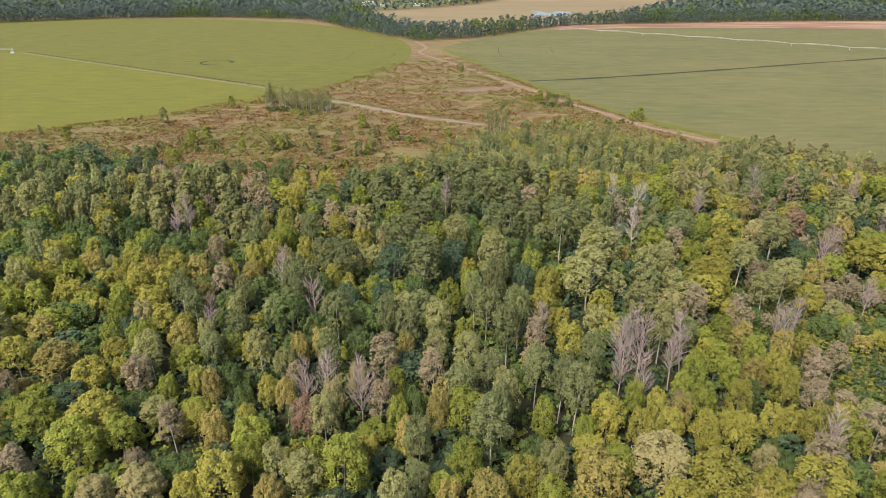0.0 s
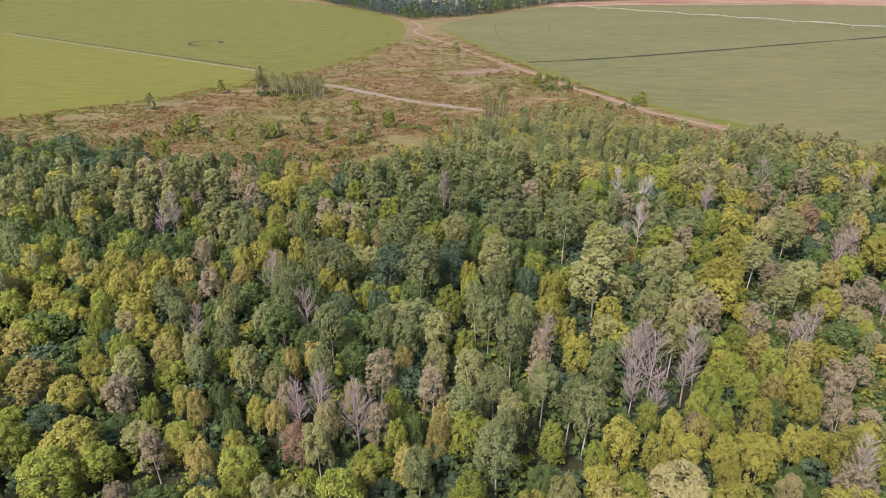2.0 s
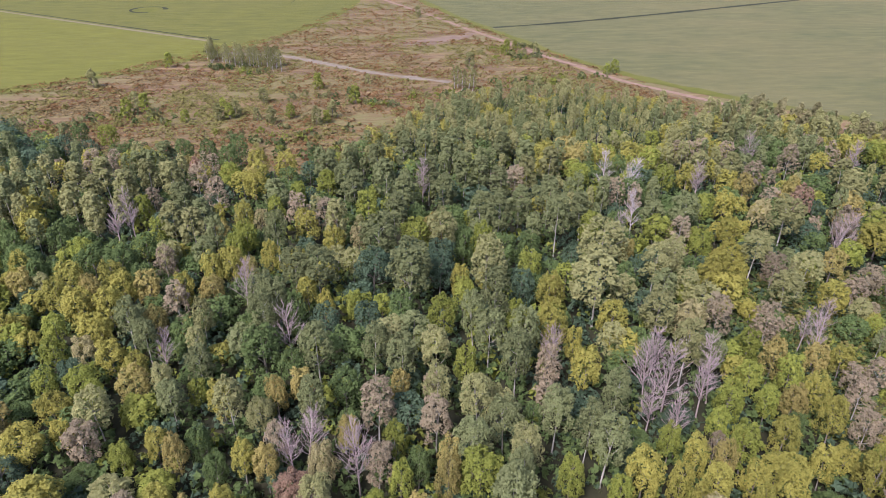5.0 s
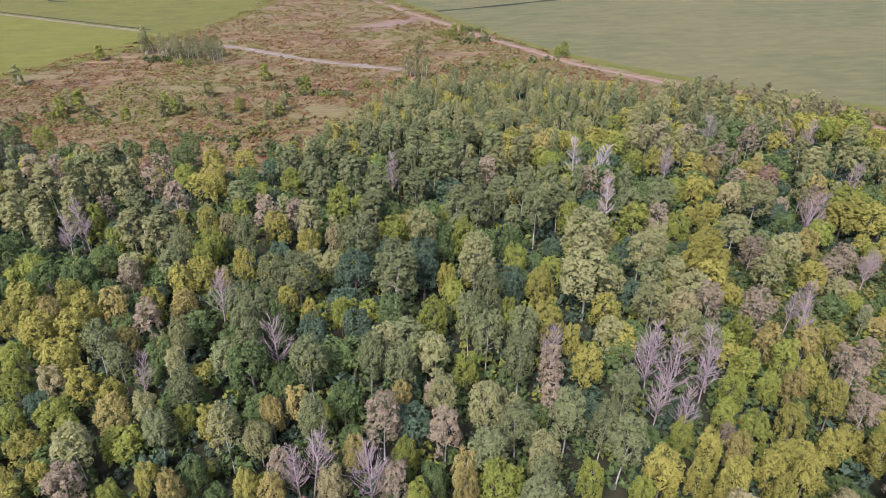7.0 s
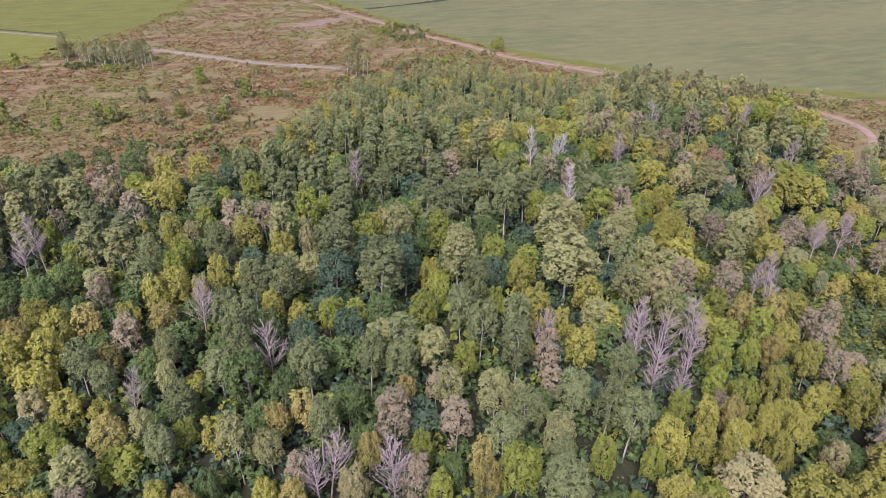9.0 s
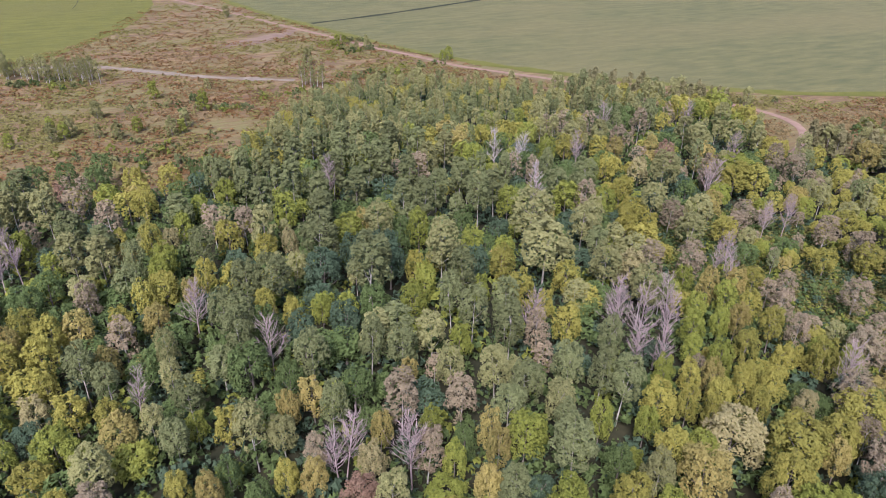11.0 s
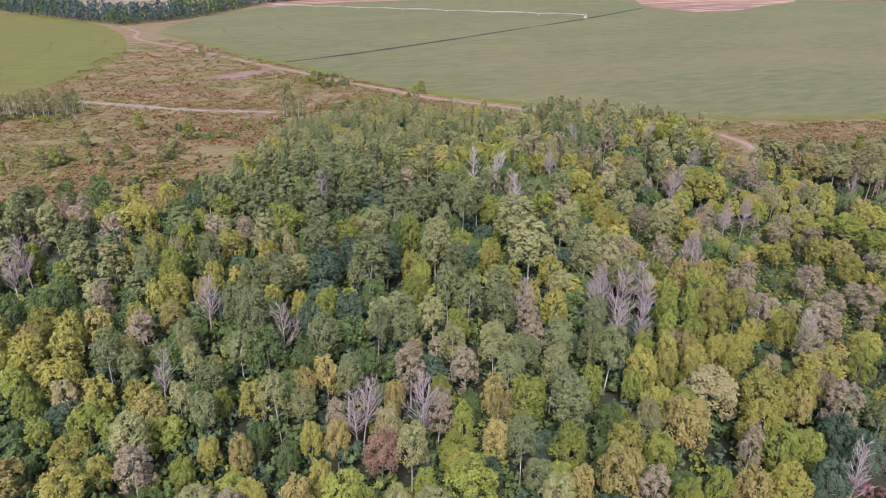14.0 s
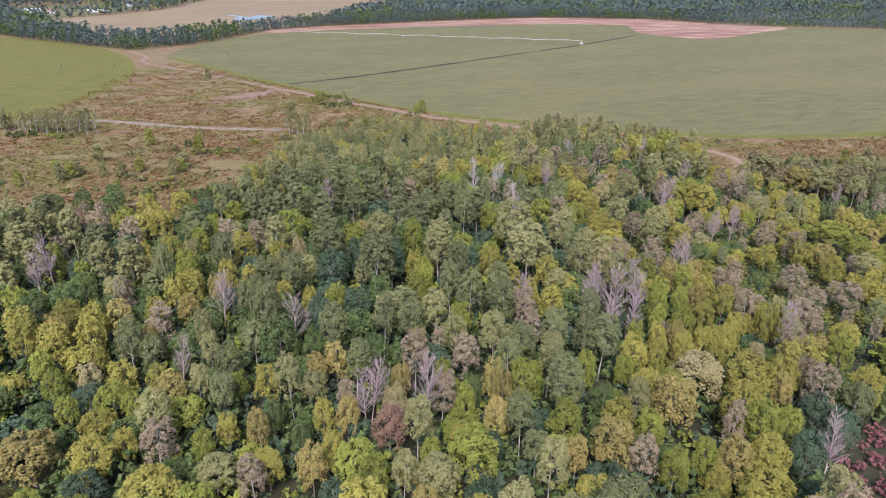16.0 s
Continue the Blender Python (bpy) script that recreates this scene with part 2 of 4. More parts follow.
def crown(rng, width, low, high, count, size, lobes, cone=0.0, gap=0.0):
    """A crown of leaf sprays gathered into uneven lobes. Returns its arrays and the lobes' middles."""
    mids, rads = [], []
    for i in range(lobes):
        f = ((i + 0.5) / lobes) ** 0.75
        z = low + (high - low) * f
        prof = max(0.03, 1 - abs((f - 0.38) / 0.66) ** 2.5) ** 0.45
        prof = prof * (1 - cone) + cone * (1.05 - f)
        a = i * 2.399 + rng.uniform(-0.5, 0.5)
        r = width * prof * rng.uniform(0.5, 0.88)
        mids.append((r * np.cos(a), r * np.sin(a), z + rng.uniform(-0.5, 0.4)))
        rads.append(width * rng.uniform(0.13, 0.3))
    mids, rads = np.array(mids), np.array(rads)
    many = int(count * 1.9) + 8
    which = rng.choice(lobes, many, p=rads ** 2 / np.sum(rads ** 2))
    outward = mids[which] - np.array((0, 0, low + 0.4 * (high - low)))
    outward /= np.linalg.norm(outward, axis=1)[:, None] + 1e-6
    d = rng.normal(0, 1, (many, 3)) + outward * 0.7
    d[:, 2] += 0.35
    d /= np.linalg.norm(d, axis=1)[:, None]
    at = mids[which] + d * (rads[which] * rng.uniform(0.7, 1.2, many))[:, None] * np.array((1, 1, 1.25))
    # leave out what would sit deep within another lobe
    apart = np.linalg.norm((at[:, None, :] - mids[None]) / np.array((1, 1, 1.25)), axis=2) / rads[None]
    apart[np.arange(many), which] = 9.0
    keep = np.flatnonzero(apart.min(axis=1) > 0.6)[:count]
    if gap:
        keep = keep[rng.uniform(0, 1, len(keep)) > gap]
    at, d, outward = at[keep], d[keep], outward[keep]
    return leaves(rng, at, d * 0.9 + outward * 0.25 + np.array((0, 0, 0.3)), size), mids


def stem(rng, low, high, thick, mids, limbs=7, sides=5):
    """A leaning trunk and the limbs that carry the lobes."""
    lean = rng.uniform(-0.35, 0.35, 2)
    top = high * 0.92
    line = [(lean[0] * f * f * 1.6, lean[1] * f * f * 1.6, top * f) for f in (0, 0.06, 0.3, 0.55, 0.8, 1.0)]
    made = [tube(line, [thick * 1.5, thick, thick * 0.85, thick * 0.62, thick * 0.36, thick * 0.1], sides)]
    for k in rng.permutation(len(mids))[:limbs]:
        end = mids[k]
        z0 = max(low * 0.7, end[2] - rng.uniform(1.5, 3.2))
        f = min(z0 / top, 0.95)
        start = np.array((lean[0] * f * f * 1.6, lean[1] * f * f * 1.6, z0))
        bend = start * 0.45 + end * 0.55 + np.array((0, 0, -0.3))
        made.append(tube([start, bend, end], [thick * 0.38, thick * 0.24, thick * 0.07], 4))
    return joined(made)


def bare_stem(rng, high, thick, twigs=46, spread=1.0):
    """A dead tree: trunk, rising limbs and forked twigs."""
    lean = rng.uniform(-0.9, 0.9, 2)

    def on(f):
        return np.array((lean[0] * f * f, lean[1] * f * f, high * f))
    made = [tube([on(f) for f in (0, 0.08, 0.35, 0.6, 0.82, 1.0)], [thick * 1.4, thick, thick * 0.8, thick * 0.55, thick * 0.3, thick * 0.1], 6)]
    for i in range(twigs):
        f = rng.uniform(0.3, 0.97)
        a = i * 2.399 + rng.uniform(-0.5, 0.5)
        length = spread * high * (0.07 + 0.34 * (1 - f) + 0.08 * rng.uniform(0, 1))
        d = np.array((np.cos(a), np.sin(a), rng.uniform(0.6, 1.6)))
        d /= np.linalg.norm(d)
        p0 = on(f)
        p1 = p0 + d * length * 0.5
        p2 = p1 + (d + np.array((0, 0, 0.3)) + rng.normal(0, 0.15, 3)) * length * 0.5
        r = thick * 0.3 * (1 - f) + 0.03
        made.append(tube([p0, p1, p2], [r, r * 0.65, 0.02], 4))
        for s in range(7):
            q = p1 + (p2 - p1) * rng.uniform(-0.5, 0.9)
            e = q + (d * 0.8 + rng.normal(0, 0.45, 3) + np.array((0, 0, 0.5))) * length * 0.3
            made.append(tube([q, e], [0.028, 0.012], 3))
    return joined(made)


def turned(v, x, y, angle, sx, sz, z=0.0):
    c, s = math.cos(angle) * sx, math.sin(angle) * sx
    return np.stack([v[:, 0] * c - v[:, 1] * s + x, v[:, 0] * s + v[:, 1] * c + y, v[:, 2] * sz + z], 1)


def inside(poly, x, y):
    hit, j = False, len(poly) - 1
    for i, (xi, yi) in enumerate(poly):
        xj, yj = poly[j]
        if (yi > y) != (yj > y) and x < (xj - xi) * (y - yi) / (yj - yi) + xi:
            hit = not hit
        j = i
    return hit


def rounded(points, steps=5, closed=True):
    """A smooth line through points."""
    n, line = len(points), []
    p = [Vector((x, y)) for x, y in points]
    for i in range(n if closed else n - 1):
        if closed:
            a, b, c, d = p[i - 1], p[i], p[(i + 1) % n], p[(i + 2) % n]
        else:
            a, b, c, d = p[max(i - 1, 0)], p[i], p[i + 1], p[min(i + 2, n - 1)]
        for k in range(steps):
            t = k / steps
            v = 0.5 * (2 * b + (c - a) * t + (2 * a - 5 * b + 4 * c - d) * t * t + (3 * b - a - 3 * c + d) * t ** 3)
            line.append((v.x, v.y))
    if not closed:
        line.append(tuple(p[-1]))
    return line


def sheet(name, outline, z, mat, label, category, ragged=0.0):
    """A flat piece of land with a slightly ragged border."""
    bm = bmesh.new()
    verts = []
    for x, y in outline:
        n = noise.noise_vector((x * 0.06, y * 0.06, 3.0)) * ragged
        verts.append(bm.verts.new((x + n.x, y + n.y, z)))
    f = bm.faces.new(verts)
    f.normal_update()
    if f.normal.z < 0:
        f.normal_flip()
    bmesh.ops.triangulate(bm, faces=[f])
    me = bpy.data.meshes.new(name)
    bm.to_mesh(me)
    bm.free()
    me.materials.append(mat)
    return tagged(new(name, me), label, category, kind="structure")


def strip(name, line, width, z, mat, label, category, wobble=0.25):
    """A road or track along a line."""
    bm = bmesh.new()
    before = None
    for i, (x, y) in enumerate(line):
        a, b = line[max(i - 1, 0)], line[min(i + 1, len(line) - 1)]
        d = Vector((b[0] - a[0], b[1] - a[1])).normalized()
        w = width * 0.5 * (1 + wobble * noise.noise((x * 0.1, y * 0.1, 7.0)))
        pair = (bm.verts.new((x - d.y * w, y + d.x * w, z)), bm.verts.new((x + d.y * w, y - d.x * w, z)))
        if before:
            bm.faces.new((before[1], pair[1], pair[0], before[0]))
        before = pair
    me = bpy.data.meshes.new(name)
    bm.to_mesh(me)
    bm.free()
    me.materials.append(mat)
    return tagged(new(name, me), label, category, kind="structure")


# ---- the land ----
FOREST = [(-260, 20), (-260, 285), (-189, 280), (-155, 284), (-124, 267), (-101, 255), (-74, 255), (-41, 244), (-20, 252), (-9, 281), (5, 300), (24, 321), (52, 332),
          (80, 326), (101, 310), (118, 288), (136, 277), (160, 268), (177, 252), (180, 230), (160, 200), (166, 190), (190, 183), (215, 169), (249, 180), (300, 190), (300, 20)]
LEFT_FIELD = [(-406 + 375 * math.cos(a * math.pi / 60), 668 + 375 * math.sin(a * math.pi / 60)) for a in range(120)]
RIGHT_FIELD = rounded([(0, 700), (20, 634), (46, 545), (66, 493), (92, 425), (114, 382), (141, 345), (173, 312), (223, 269), (267, 246), (323, 229), (420, 215), (560, 232),
                       (800, 330), (1010, 520), (1090, 655), (928, 764), (800, 715), (658, 667), (630, 752), (665, 820), (700, 880), (619, 925), (523, 938), (427, 944), (333, 940), (213, 928), (155, 912), (78, 846), (20, 760)])
HEATH_LAND = [(-260, 270), (-230, 345), (-164, 393), (-123, 445), (-79, 494), (-30, 640), (-23, 700), (0, 690), (66, 490), (114, 375), (150, 318), (190, 285), (230, 255), (300, 228), (420, 205), (420, 120), (200, 150), (150, 270), (60, 340), (-20, 250)]

ground = sheet("ground", [(-4500, -1500), (4500, -1500), (4500, 4800), (-4500, 4800)], 0.0, HEATH, "brown heath ground with dry straw-coloured grass streaks", "ground")
forest_floor = sheet("forest_floor", rounded(FOREST, 3), 0.05, SHADE_DARK_FLOOR, "forest floor of leaf litter, the trees' shade darkened into its colour", "ground", 2.0)
field_left = sheet("field_left", LEFT_FIELD, 0.08, CROP_LEFT, "round bright green irrigated crop field", "field", 1.0)
sheet("field_sector", [(-404, 661)] + [(-406 + 372 * math.cos(math.radians(a)), 668 + 372 * math.sin(math.radians(a))) for a in range(-34, -171, -4)], 0.1, CROP_RIPE,
      "yellower sector of the round crop field beside the service track", "field")
field_right = sheet("field_right", RIGHT_FIELD, 0.08, CROP_RIGHT, "large dull green irrigated crop field with streaks", "field", 1.5)
strip("margin_left", [(-406 + 373 * math.cos(a * math.pi / 90), 668 + 373 * math.sin(a * math.pi / 90)) for a in range(-75, 12)], 5, 0.12, MARGIN, "yellowish grass margin round the crop field", "margin", 0.8)
strip("margin_right", rounded([(2, 700), (22, 634), (48, 545), (68, 493), (94, 425), (116, 382), (143, 345), (175, 312), (225, 269), (268, 247), (323, 231), (420, 217)], 5, False), 7, 0.12, MARGIN,
      "yellow-green grass margin along the crop field", "margin", 0.8)
ROAD_LINE = rounded([(-30, 768), (-17, 715), (-22, 672), (3, 613), (30, 551), (52, 497), (64, 471), (81, 428), (97, 398), (111, 367), (127, 346), (139, 331), (153, 313), (175, 290), (195, 262), (205, 235), (197, 214), (170, 195)], 4, False)
strip("road", ROAD_LINE, 3.5, 0.16, SAND,
      "sandy reddish farm road beside the crop field", "road")
TRACK_LINE = rounded([(-120, 447), (-96, 440), (-68, 431), (-46, 414), (-21, 393), (2, 379), (23, 368)], 8, False)
strip("track", TRACK_LINE, 4.6, 0.1, PALE_SAND, "pale sandy track across the heath", "track", 0.8)
sheet("bare_patch", rounded([(-3, 462), (8, 456), (20, 458), (34, 470), (54, 490), (42, 495), (26, 481), (12, 472)]), 0.06, BARE, "bare pale sandy soil patch in the heath", "ground", 4.0)
strip("field_track", [(-400 + i * 14.7, 659 - i * 9.6) for i in range(20)], 3.5, 0.14, TRACK_SOIL, "pale service track across the crop field", "track")
strip("track_ditch", [(-396 + i * 14.7, 662.8 - i * 9.6) for i in range(20)], 1.8, 0.13, RUT, "dark weedy strip beside the service track", "track")
strip("field_track", rounded([(66, 512), (131, 532), (218, 566), (316, 608), (449, 664), (608, 744)], 6, False), 4.2, 0.14, RUT, "dark rutted service track across the crop field", "track", 0.9)
sheet("cut_over", rounded([(150, 908), (213, 926), (333, 938), (427, 942), (523, 936), (619, 923), (698, 880), (663, 820), (628, 752), (655, 666), (800, 713), (932, 764), (885, 825), (868, 880), (836, 970), (749, 1020), (653, 1058), (473, 1038), (361, 1010), (167, 962)], 4), 0.11, CUT_OVER,
      "red-brown cut-over ground with pale stripes", "ground", 3.0)
sheet("far_meadow", rounded([(-150, 1180), (-75, 930), (-20, 835), (43, 860), (150, 972), (250, 1030), (330, 1150), (420, 1300), (600, 1500), (560, 1850), (250, 1850), (60, 1400), (-60, 1260)]), 0.07, DRY_GRASS, "dry pale meadow behind the tree belt", "field", 5.0)
sheet("far_clearing", rounded([(-250, 1330), (-130, 1230), (-60, 1300), (60, 1500), (-40, 1600), (-230, 1500)]), 0.06, FAR_GRASS, "green meadow by distant farm buildings", "field", 5.0)
sheet("pond", rounded([(140, 1140), (165, 1125), (200, 1160), (220, 1205), (200, 1235), (178, 1190), (168, 1230), (150, 1240), (160, 1185)], 4), 0.12, WATER, "small still pond at the edge of the meadow", "water", 1.0)
sheet("clearing", rounded([(78, 104), (92, 104), (112, 120), (116, 132), (100, 134), (86, 124)]), 0.09, GRASS, "grassy clearing between sparse trees", "ground", 2.0)

# ---- the forest ----
# each tree that stands out: its kind of crown, then its place and the width of its crown
STAND = []
STAND.append(("lime", [(42, 71, 5), (14, 71, 5), (21, 72, 4), (35, 73, 7), (18, 81, 5), (71, 82, 5), (-68, 83, 7), (-16, 87, 8), (30, 89, 5), (4, 89, 6), (-32, 90, 5), (-21, 91, 4), (-64, 94, 9), (-33, 95, 7), (75, 97, 5), (-58, 98, 6), (26, 99, 4), (19, 102, 4), (-75, 102, 8), (73, 102, 5), (4, 103, 7), (-8, 103, 4), (50, 106, 5), (38, 108, 4), (-9, 111, 4), (-55, 112, 4), (48, 112, 4), (59, 116, 4), (52, 117, 5), (135, 121, 7), (59, 123, 5), (67, 123, 5)]))
STAND.append(("lime", [(-46, 128, 4), (-64, 129, 4), (5, 131, 5), (-68, 132, 6), (138, 132, 10), (-76, 133, 4), (64, 133, 5), (-78, 142, 5), (2, 147, 6), (18, 147, 4), (-80, 149, 5), (-17, 153, 4), (7, 155, 5), (24, 165, 6), (109, 170, 7), (71, 176, 7), (15, 178, 6), (62, 181, 8), (-87, 182, 6), (-48, 182, 5), (-2, 182, 8), (128, 182, 11), (44, 184, 6), (-47, 188, 6), (-72, 196, 5), (82, 198, 6), (-15, 201, 9), (-42, 204, 5), (-79, 207, 6), (-36, 214, 5), (78, 218, 10), (51, 220, 9)]))
STAND.append(("lime", [(-28, 222, 8), (-60, 232, 7), (161, 235, 10), (87, 257, 9), (75, 259, 9), (-112, 272, 8)]))
STAND.append(("dark", [(8, 84, 5), (16, 93, 5), (-5, 107, 4), (-39, 109, 4), (61, 110, 4), (-42, 115, 4), (-18, 126, 6), (-29, 133, 5), (-35, 137, 8), (-39, 147, 6), (-7, 149, 6), (-30, 150, 6), (46, 161, 5), (-68, 169, 6), (26, 175, 7), (20, 176, 7), (-76, 177, 8), (-83, 178, 8), (10, 179, 6), (-73, 185, 6), (8, 192, 8), (-97, 193, 6), (-1, 195, 8), (-96, 197, 7), (-41, 229, 7), (-34, 246, 8), (-64, 249, 11), (-71, 255, 9), (-103, 255, 8), (-80, 256, 8), (-62, 258, 8), (-99, 259, 8)]))
STAND.append(("dark", [(-124, 277, 10)]))
STAND.append(("tan", [(30, 74, 4), (54, 74, 6), (11, 75, 5), (57, 80, 4), (64, 88, 7), (-71, 88, 6), (79, 98, 7), (-49, 99, 5), (101, 100, 11), (88, 101, 7), (-12, 106, 5), (73, 108, 5), (-28, 112, 4), (97, 113, 7), (-62, 115, 6), (-2, 115, 6), (77, 116, 5), (-12, 118, 7), (84, 122, 5), (80, 123, 4), (21, 126, 5), (117, 128, 7), (70, 138, 9), (117, 138, 9), (60, 140, 6), (99, 152, 6), (-57, 157, 6), (106, 157, 6), (85, 163, 8), (144, 172, 8), (-64, 173, 5), (66, 178, 7)]))
STAND.append(("tan", [(140, 179, 8), (114, 180, 7), (-27, 197, 6), (-34, 199, 7), (-59, 212, 9), (-78, 212, 5), (30, 216, 7), (107, 218, 9), (-69, 226, 8), (124, 227, 11), (90, 239, 8), (-105, 242, 8)]))
STAND.append(("teal", [(37, 64, 6), (48, 66, 6), (48, 71, 6), (-72, 136, 5), (-14, 147, 7), (-23, 147, 6), (21, 156, 6), (3, 166, 7), (-14, 168, 9), (3, 172, 8), (-5, 173, 7), (-115, 255, 9)]))
STAND.append(("yellow", [(31, 66, 6), (37, 78, 7), (53, 82, 7), (-41, 82, 5), (44, 83, 9), (62, 84, 9), (-36, 85, 8), (14, 85, 6), (81, 87, 6), (25, 91, 6), (47, 93, 4), (37, 94, 4), (53, 96, 5), (41, 97, 5), (48, 98, 5), (68, 98, 6), (36, 99, 4), (-35, 100, 4), (31, 101, 6), (-64, 101, 10), (62, 102, 4), (-46, 103, 5), (41, 104, 4), (57, 107, 5), (-34, 110, 4), (69, 111, 5), (113, 113, 6), (-50, 116, 4), (-72, 116, 7), (-67, 119, 4), (70, 119, 5), (-91, 122, 7)]))
STAND.append(("yellow", [(115, 124, 7), (-41, 125, 5), (-71, 125, 6), (28, 127, 6), (81, 128, 5), (105, 128, 6), (149, 132, 9), (28, 136, 4), (-60, 137, 5), (-66, 140, 6), (24, 141, 7), (129, 141, 7), (38, 144, 6), (-70, 147, 4), (93, 151, 7), (-24, 154, 4), (27, 155, 6), (-78, 156, 7), (-71, 156, 6), (72, 157, 5), (-28, 159, 5), (66, 159, 6), (-84, 161, 6), (7, 161, 5), (-70, 162, 6), (-57, 164, 5), (71, 164, 6), (-85, 169, 7), (-76, 169, 6), (78, 170, 8), (-52, 171, 5), (126, 172, 9)]))
STAND.append(("yellow", [(-48, 173, 7), (120, 175, 11), (-39, 176, 5), (82, 182, 6), (-24, 183, 6), (-32, 192, 7), (88, 198, 8), (-50, 200, 5), (-57, 201, 4), (97, 215, 7), (86, 219, 7), (-51, 222, 8), (-43, 238, 8), (86, 241, 6), (-53, 242, 11), (47, 249, 9), (-91, 250, 6), (105, 251, 9)]))
STAND.append(("grey", [(-4, 91, 5), (9, 95, 7), (11, 101, 4), (25, 105, 6), (4, 108, 6), (23, 109, 5), (10, 112, 6), (19, 113, 6), (30, 116, 5), (-24, 120, 5), (-49, 124, 5), (14, 127, 6), (-7, 131, 6), (-46, 133, 5), (-13, 133, 5), (-24, 134, 6), (18, 135, 6), (10, 136, 6), (8, 141, 5), (-60, 144, 5), (-35, 145, 6), (-64, 147, 5), (13, 147, 6), (-34, 153, 6), (-38, 155, 6), (-5, 158, 10), (-26, 164, 8), (-32, 165, 7), (-12, 176, 9), (-54, 184, 5), (-39, 185, 6), (35, 185, 7)]))
STAND.append(("grey", [(70, 185, 8), (20, 187, 7), (62, 187, 8), (16, 191, 8), (-8, 192, 8), (44, 192, 8), (27, 195, 10), (-61, 199, 6), (36, 199, 8), (-5, 204, 7), (-68, 206, 7), (7, 208, 8), (24, 208, 7), (-42, 210, 8), (-19, 212, 8), (-10, 215, 8), (14, 219, 8), (3, 220, 8), (19, 220, 9), (-23, 221, 8), (-28, 228, 7), (36, 234, 8), (-12, 235, 7), (11, 238, 8), (-4, 241, 8), (-82, 242, 7), (29, 245, 8), (4, 248, 8), (19, 259, 8), (8, 267, 9)]))
STAND.append(("red", [(-25, 101, 6), (112, 198, 8), (-74, 243, 4)]))
STAND.append(("pale", [(-7, 78, 5), (18, 86, 5), (-28, 88, 4), (-21, 98, 5), (12, 105, 5), (6, 117, 6), (-37, 119, 5), (-61, 121, 6), (-1, 121, 5), (-53, 130, 4), (49, 130, 6), (0, 132, 6), (-49, 141, 4), (47, 141, 7), (-49, 148, 4), (37, 151, 11), (81, 151, 7), (90, 158, 7), (13, 158, 8), (53, 160, 7), (59, 164, 6), (182, 166, 11), (42, 168, 11), (82, 168, 7), (209, 170, 10), (4, 178, 7), (96, 181, 9), (173, 186, 9), (-24, 188, 6), (-61, 190, 7), (-67, 194, 7), (127, 199, 10)]))
STAND.append(("pale", [(-92, 204, 6), (-83, 204, 9), (147, 205, 9), (131, 205, 11), (-99, 208, 7), (134, 214, 11), (-97, 217, 6), (-87, 217, 9), (34, 217, 9), (99, 219, 7), (156, 219, 10), (-74, 222, 8), (42, 224, 9), (-83, 226, 6), (91, 226, 8), (-106, 228, 8), (-97, 228, 8), (117, 258, 9), (-5, 259, 8)]))
STAND.append(("cream", [(-55, 82, 6), (-48, 84, 7), (37, 89, 10), (55, 91, 4), (-21, 107, 5), (54, 140, 7), (-72, 142, 5), (-17, 185, 4), (97, 192, 11), (-45, 200, 4)]))
STAND.append(("dead", [(38, 61, 4), (66, 91, 6), (-15, 105, 5), (-26, 109, 5), (40, 111, 5), (-24, 112, 4), (36, 115, 4), (48, 120, 5), (42, 121, 6), (39, 124, 5), (52, 124, 7), (42, 130, 7), (21, 131, 5), (78, 132, 6), (79, 138, 7), (-55, 139, 5), (85, 140, 10), (-30, 142, 5), (107, 149, 7), (114, 149, 10), (173, 154, 11), (-43, 161, 5), (107, 173, 8), (50, 180, 4), (59, 192, 7), (139, 194, 6), (-83, 195, 11), (-80, 198, 11), (86, 212, 8), (1, 217, 7), (66, 217, 8), (60, 221, 10)]))
STAND.append(("dead", [(145, 227, 10), (116, 239, 10)]))
STAND.append(("ochre", [(24, 68, 6), (50, 79, 4), (7, 80, 7), (1, 81, 4), (-27, 82, 5), (25, 83, 8), (-5, 96, 5), (-40, 97, 5), (-1, 102, 4), (45, 103, 4), (0, 107, 4), (-30, 108, 4), (-45, 112, 4), (-17, 115, 4), (64, 116, 5), (121, 121, 7), (-81, 121, 9), (-31, 125, 4), (-8, 125, 4), (-26, 127, 5), (66, 128, 5), (76, 128, 5), (-58, 130, 6), (-59, 151, 5), (-50, 162, 6), (-78, 163, 5), (-65, 164, 6), (101, 164, 6), (-43, 170, 4), (175, 172, 9), (52, 173, 4), (2, 188, 6)]))
STAND.append(("ochre", [(100, 209, 6), (116, 210, 5)]))
MIXED = {"grey": "grey grey grey grey pale pale dark lime", "dark": "dark dark dark grey lime teal", "teal": "teal dark dark grey", "yellow": "yellow yellow yellow lime pale ochre", "lime": "lime lime lime yellow dark yellow",
         "ochre": "ochre yellow yellow tan lime", "tan": "tan tan pale grey yellow", "pale": "pale pale pale grey grey yellow", "cream": "yellow lime pale", "red": "tan ochre pale", "dead": "tan grey dark dark"}
HABIT = {"grey": "aspen_tree", "pale": "aspen_tree", "dark": "oak_tree", "yellow": "maple_tree", "lime": "maple_tree", "ochre": "maple_tree", "tan": "birch_tree", "cream": "maple_tree", "red": "maple_tree", "teal": "oak_tree"}
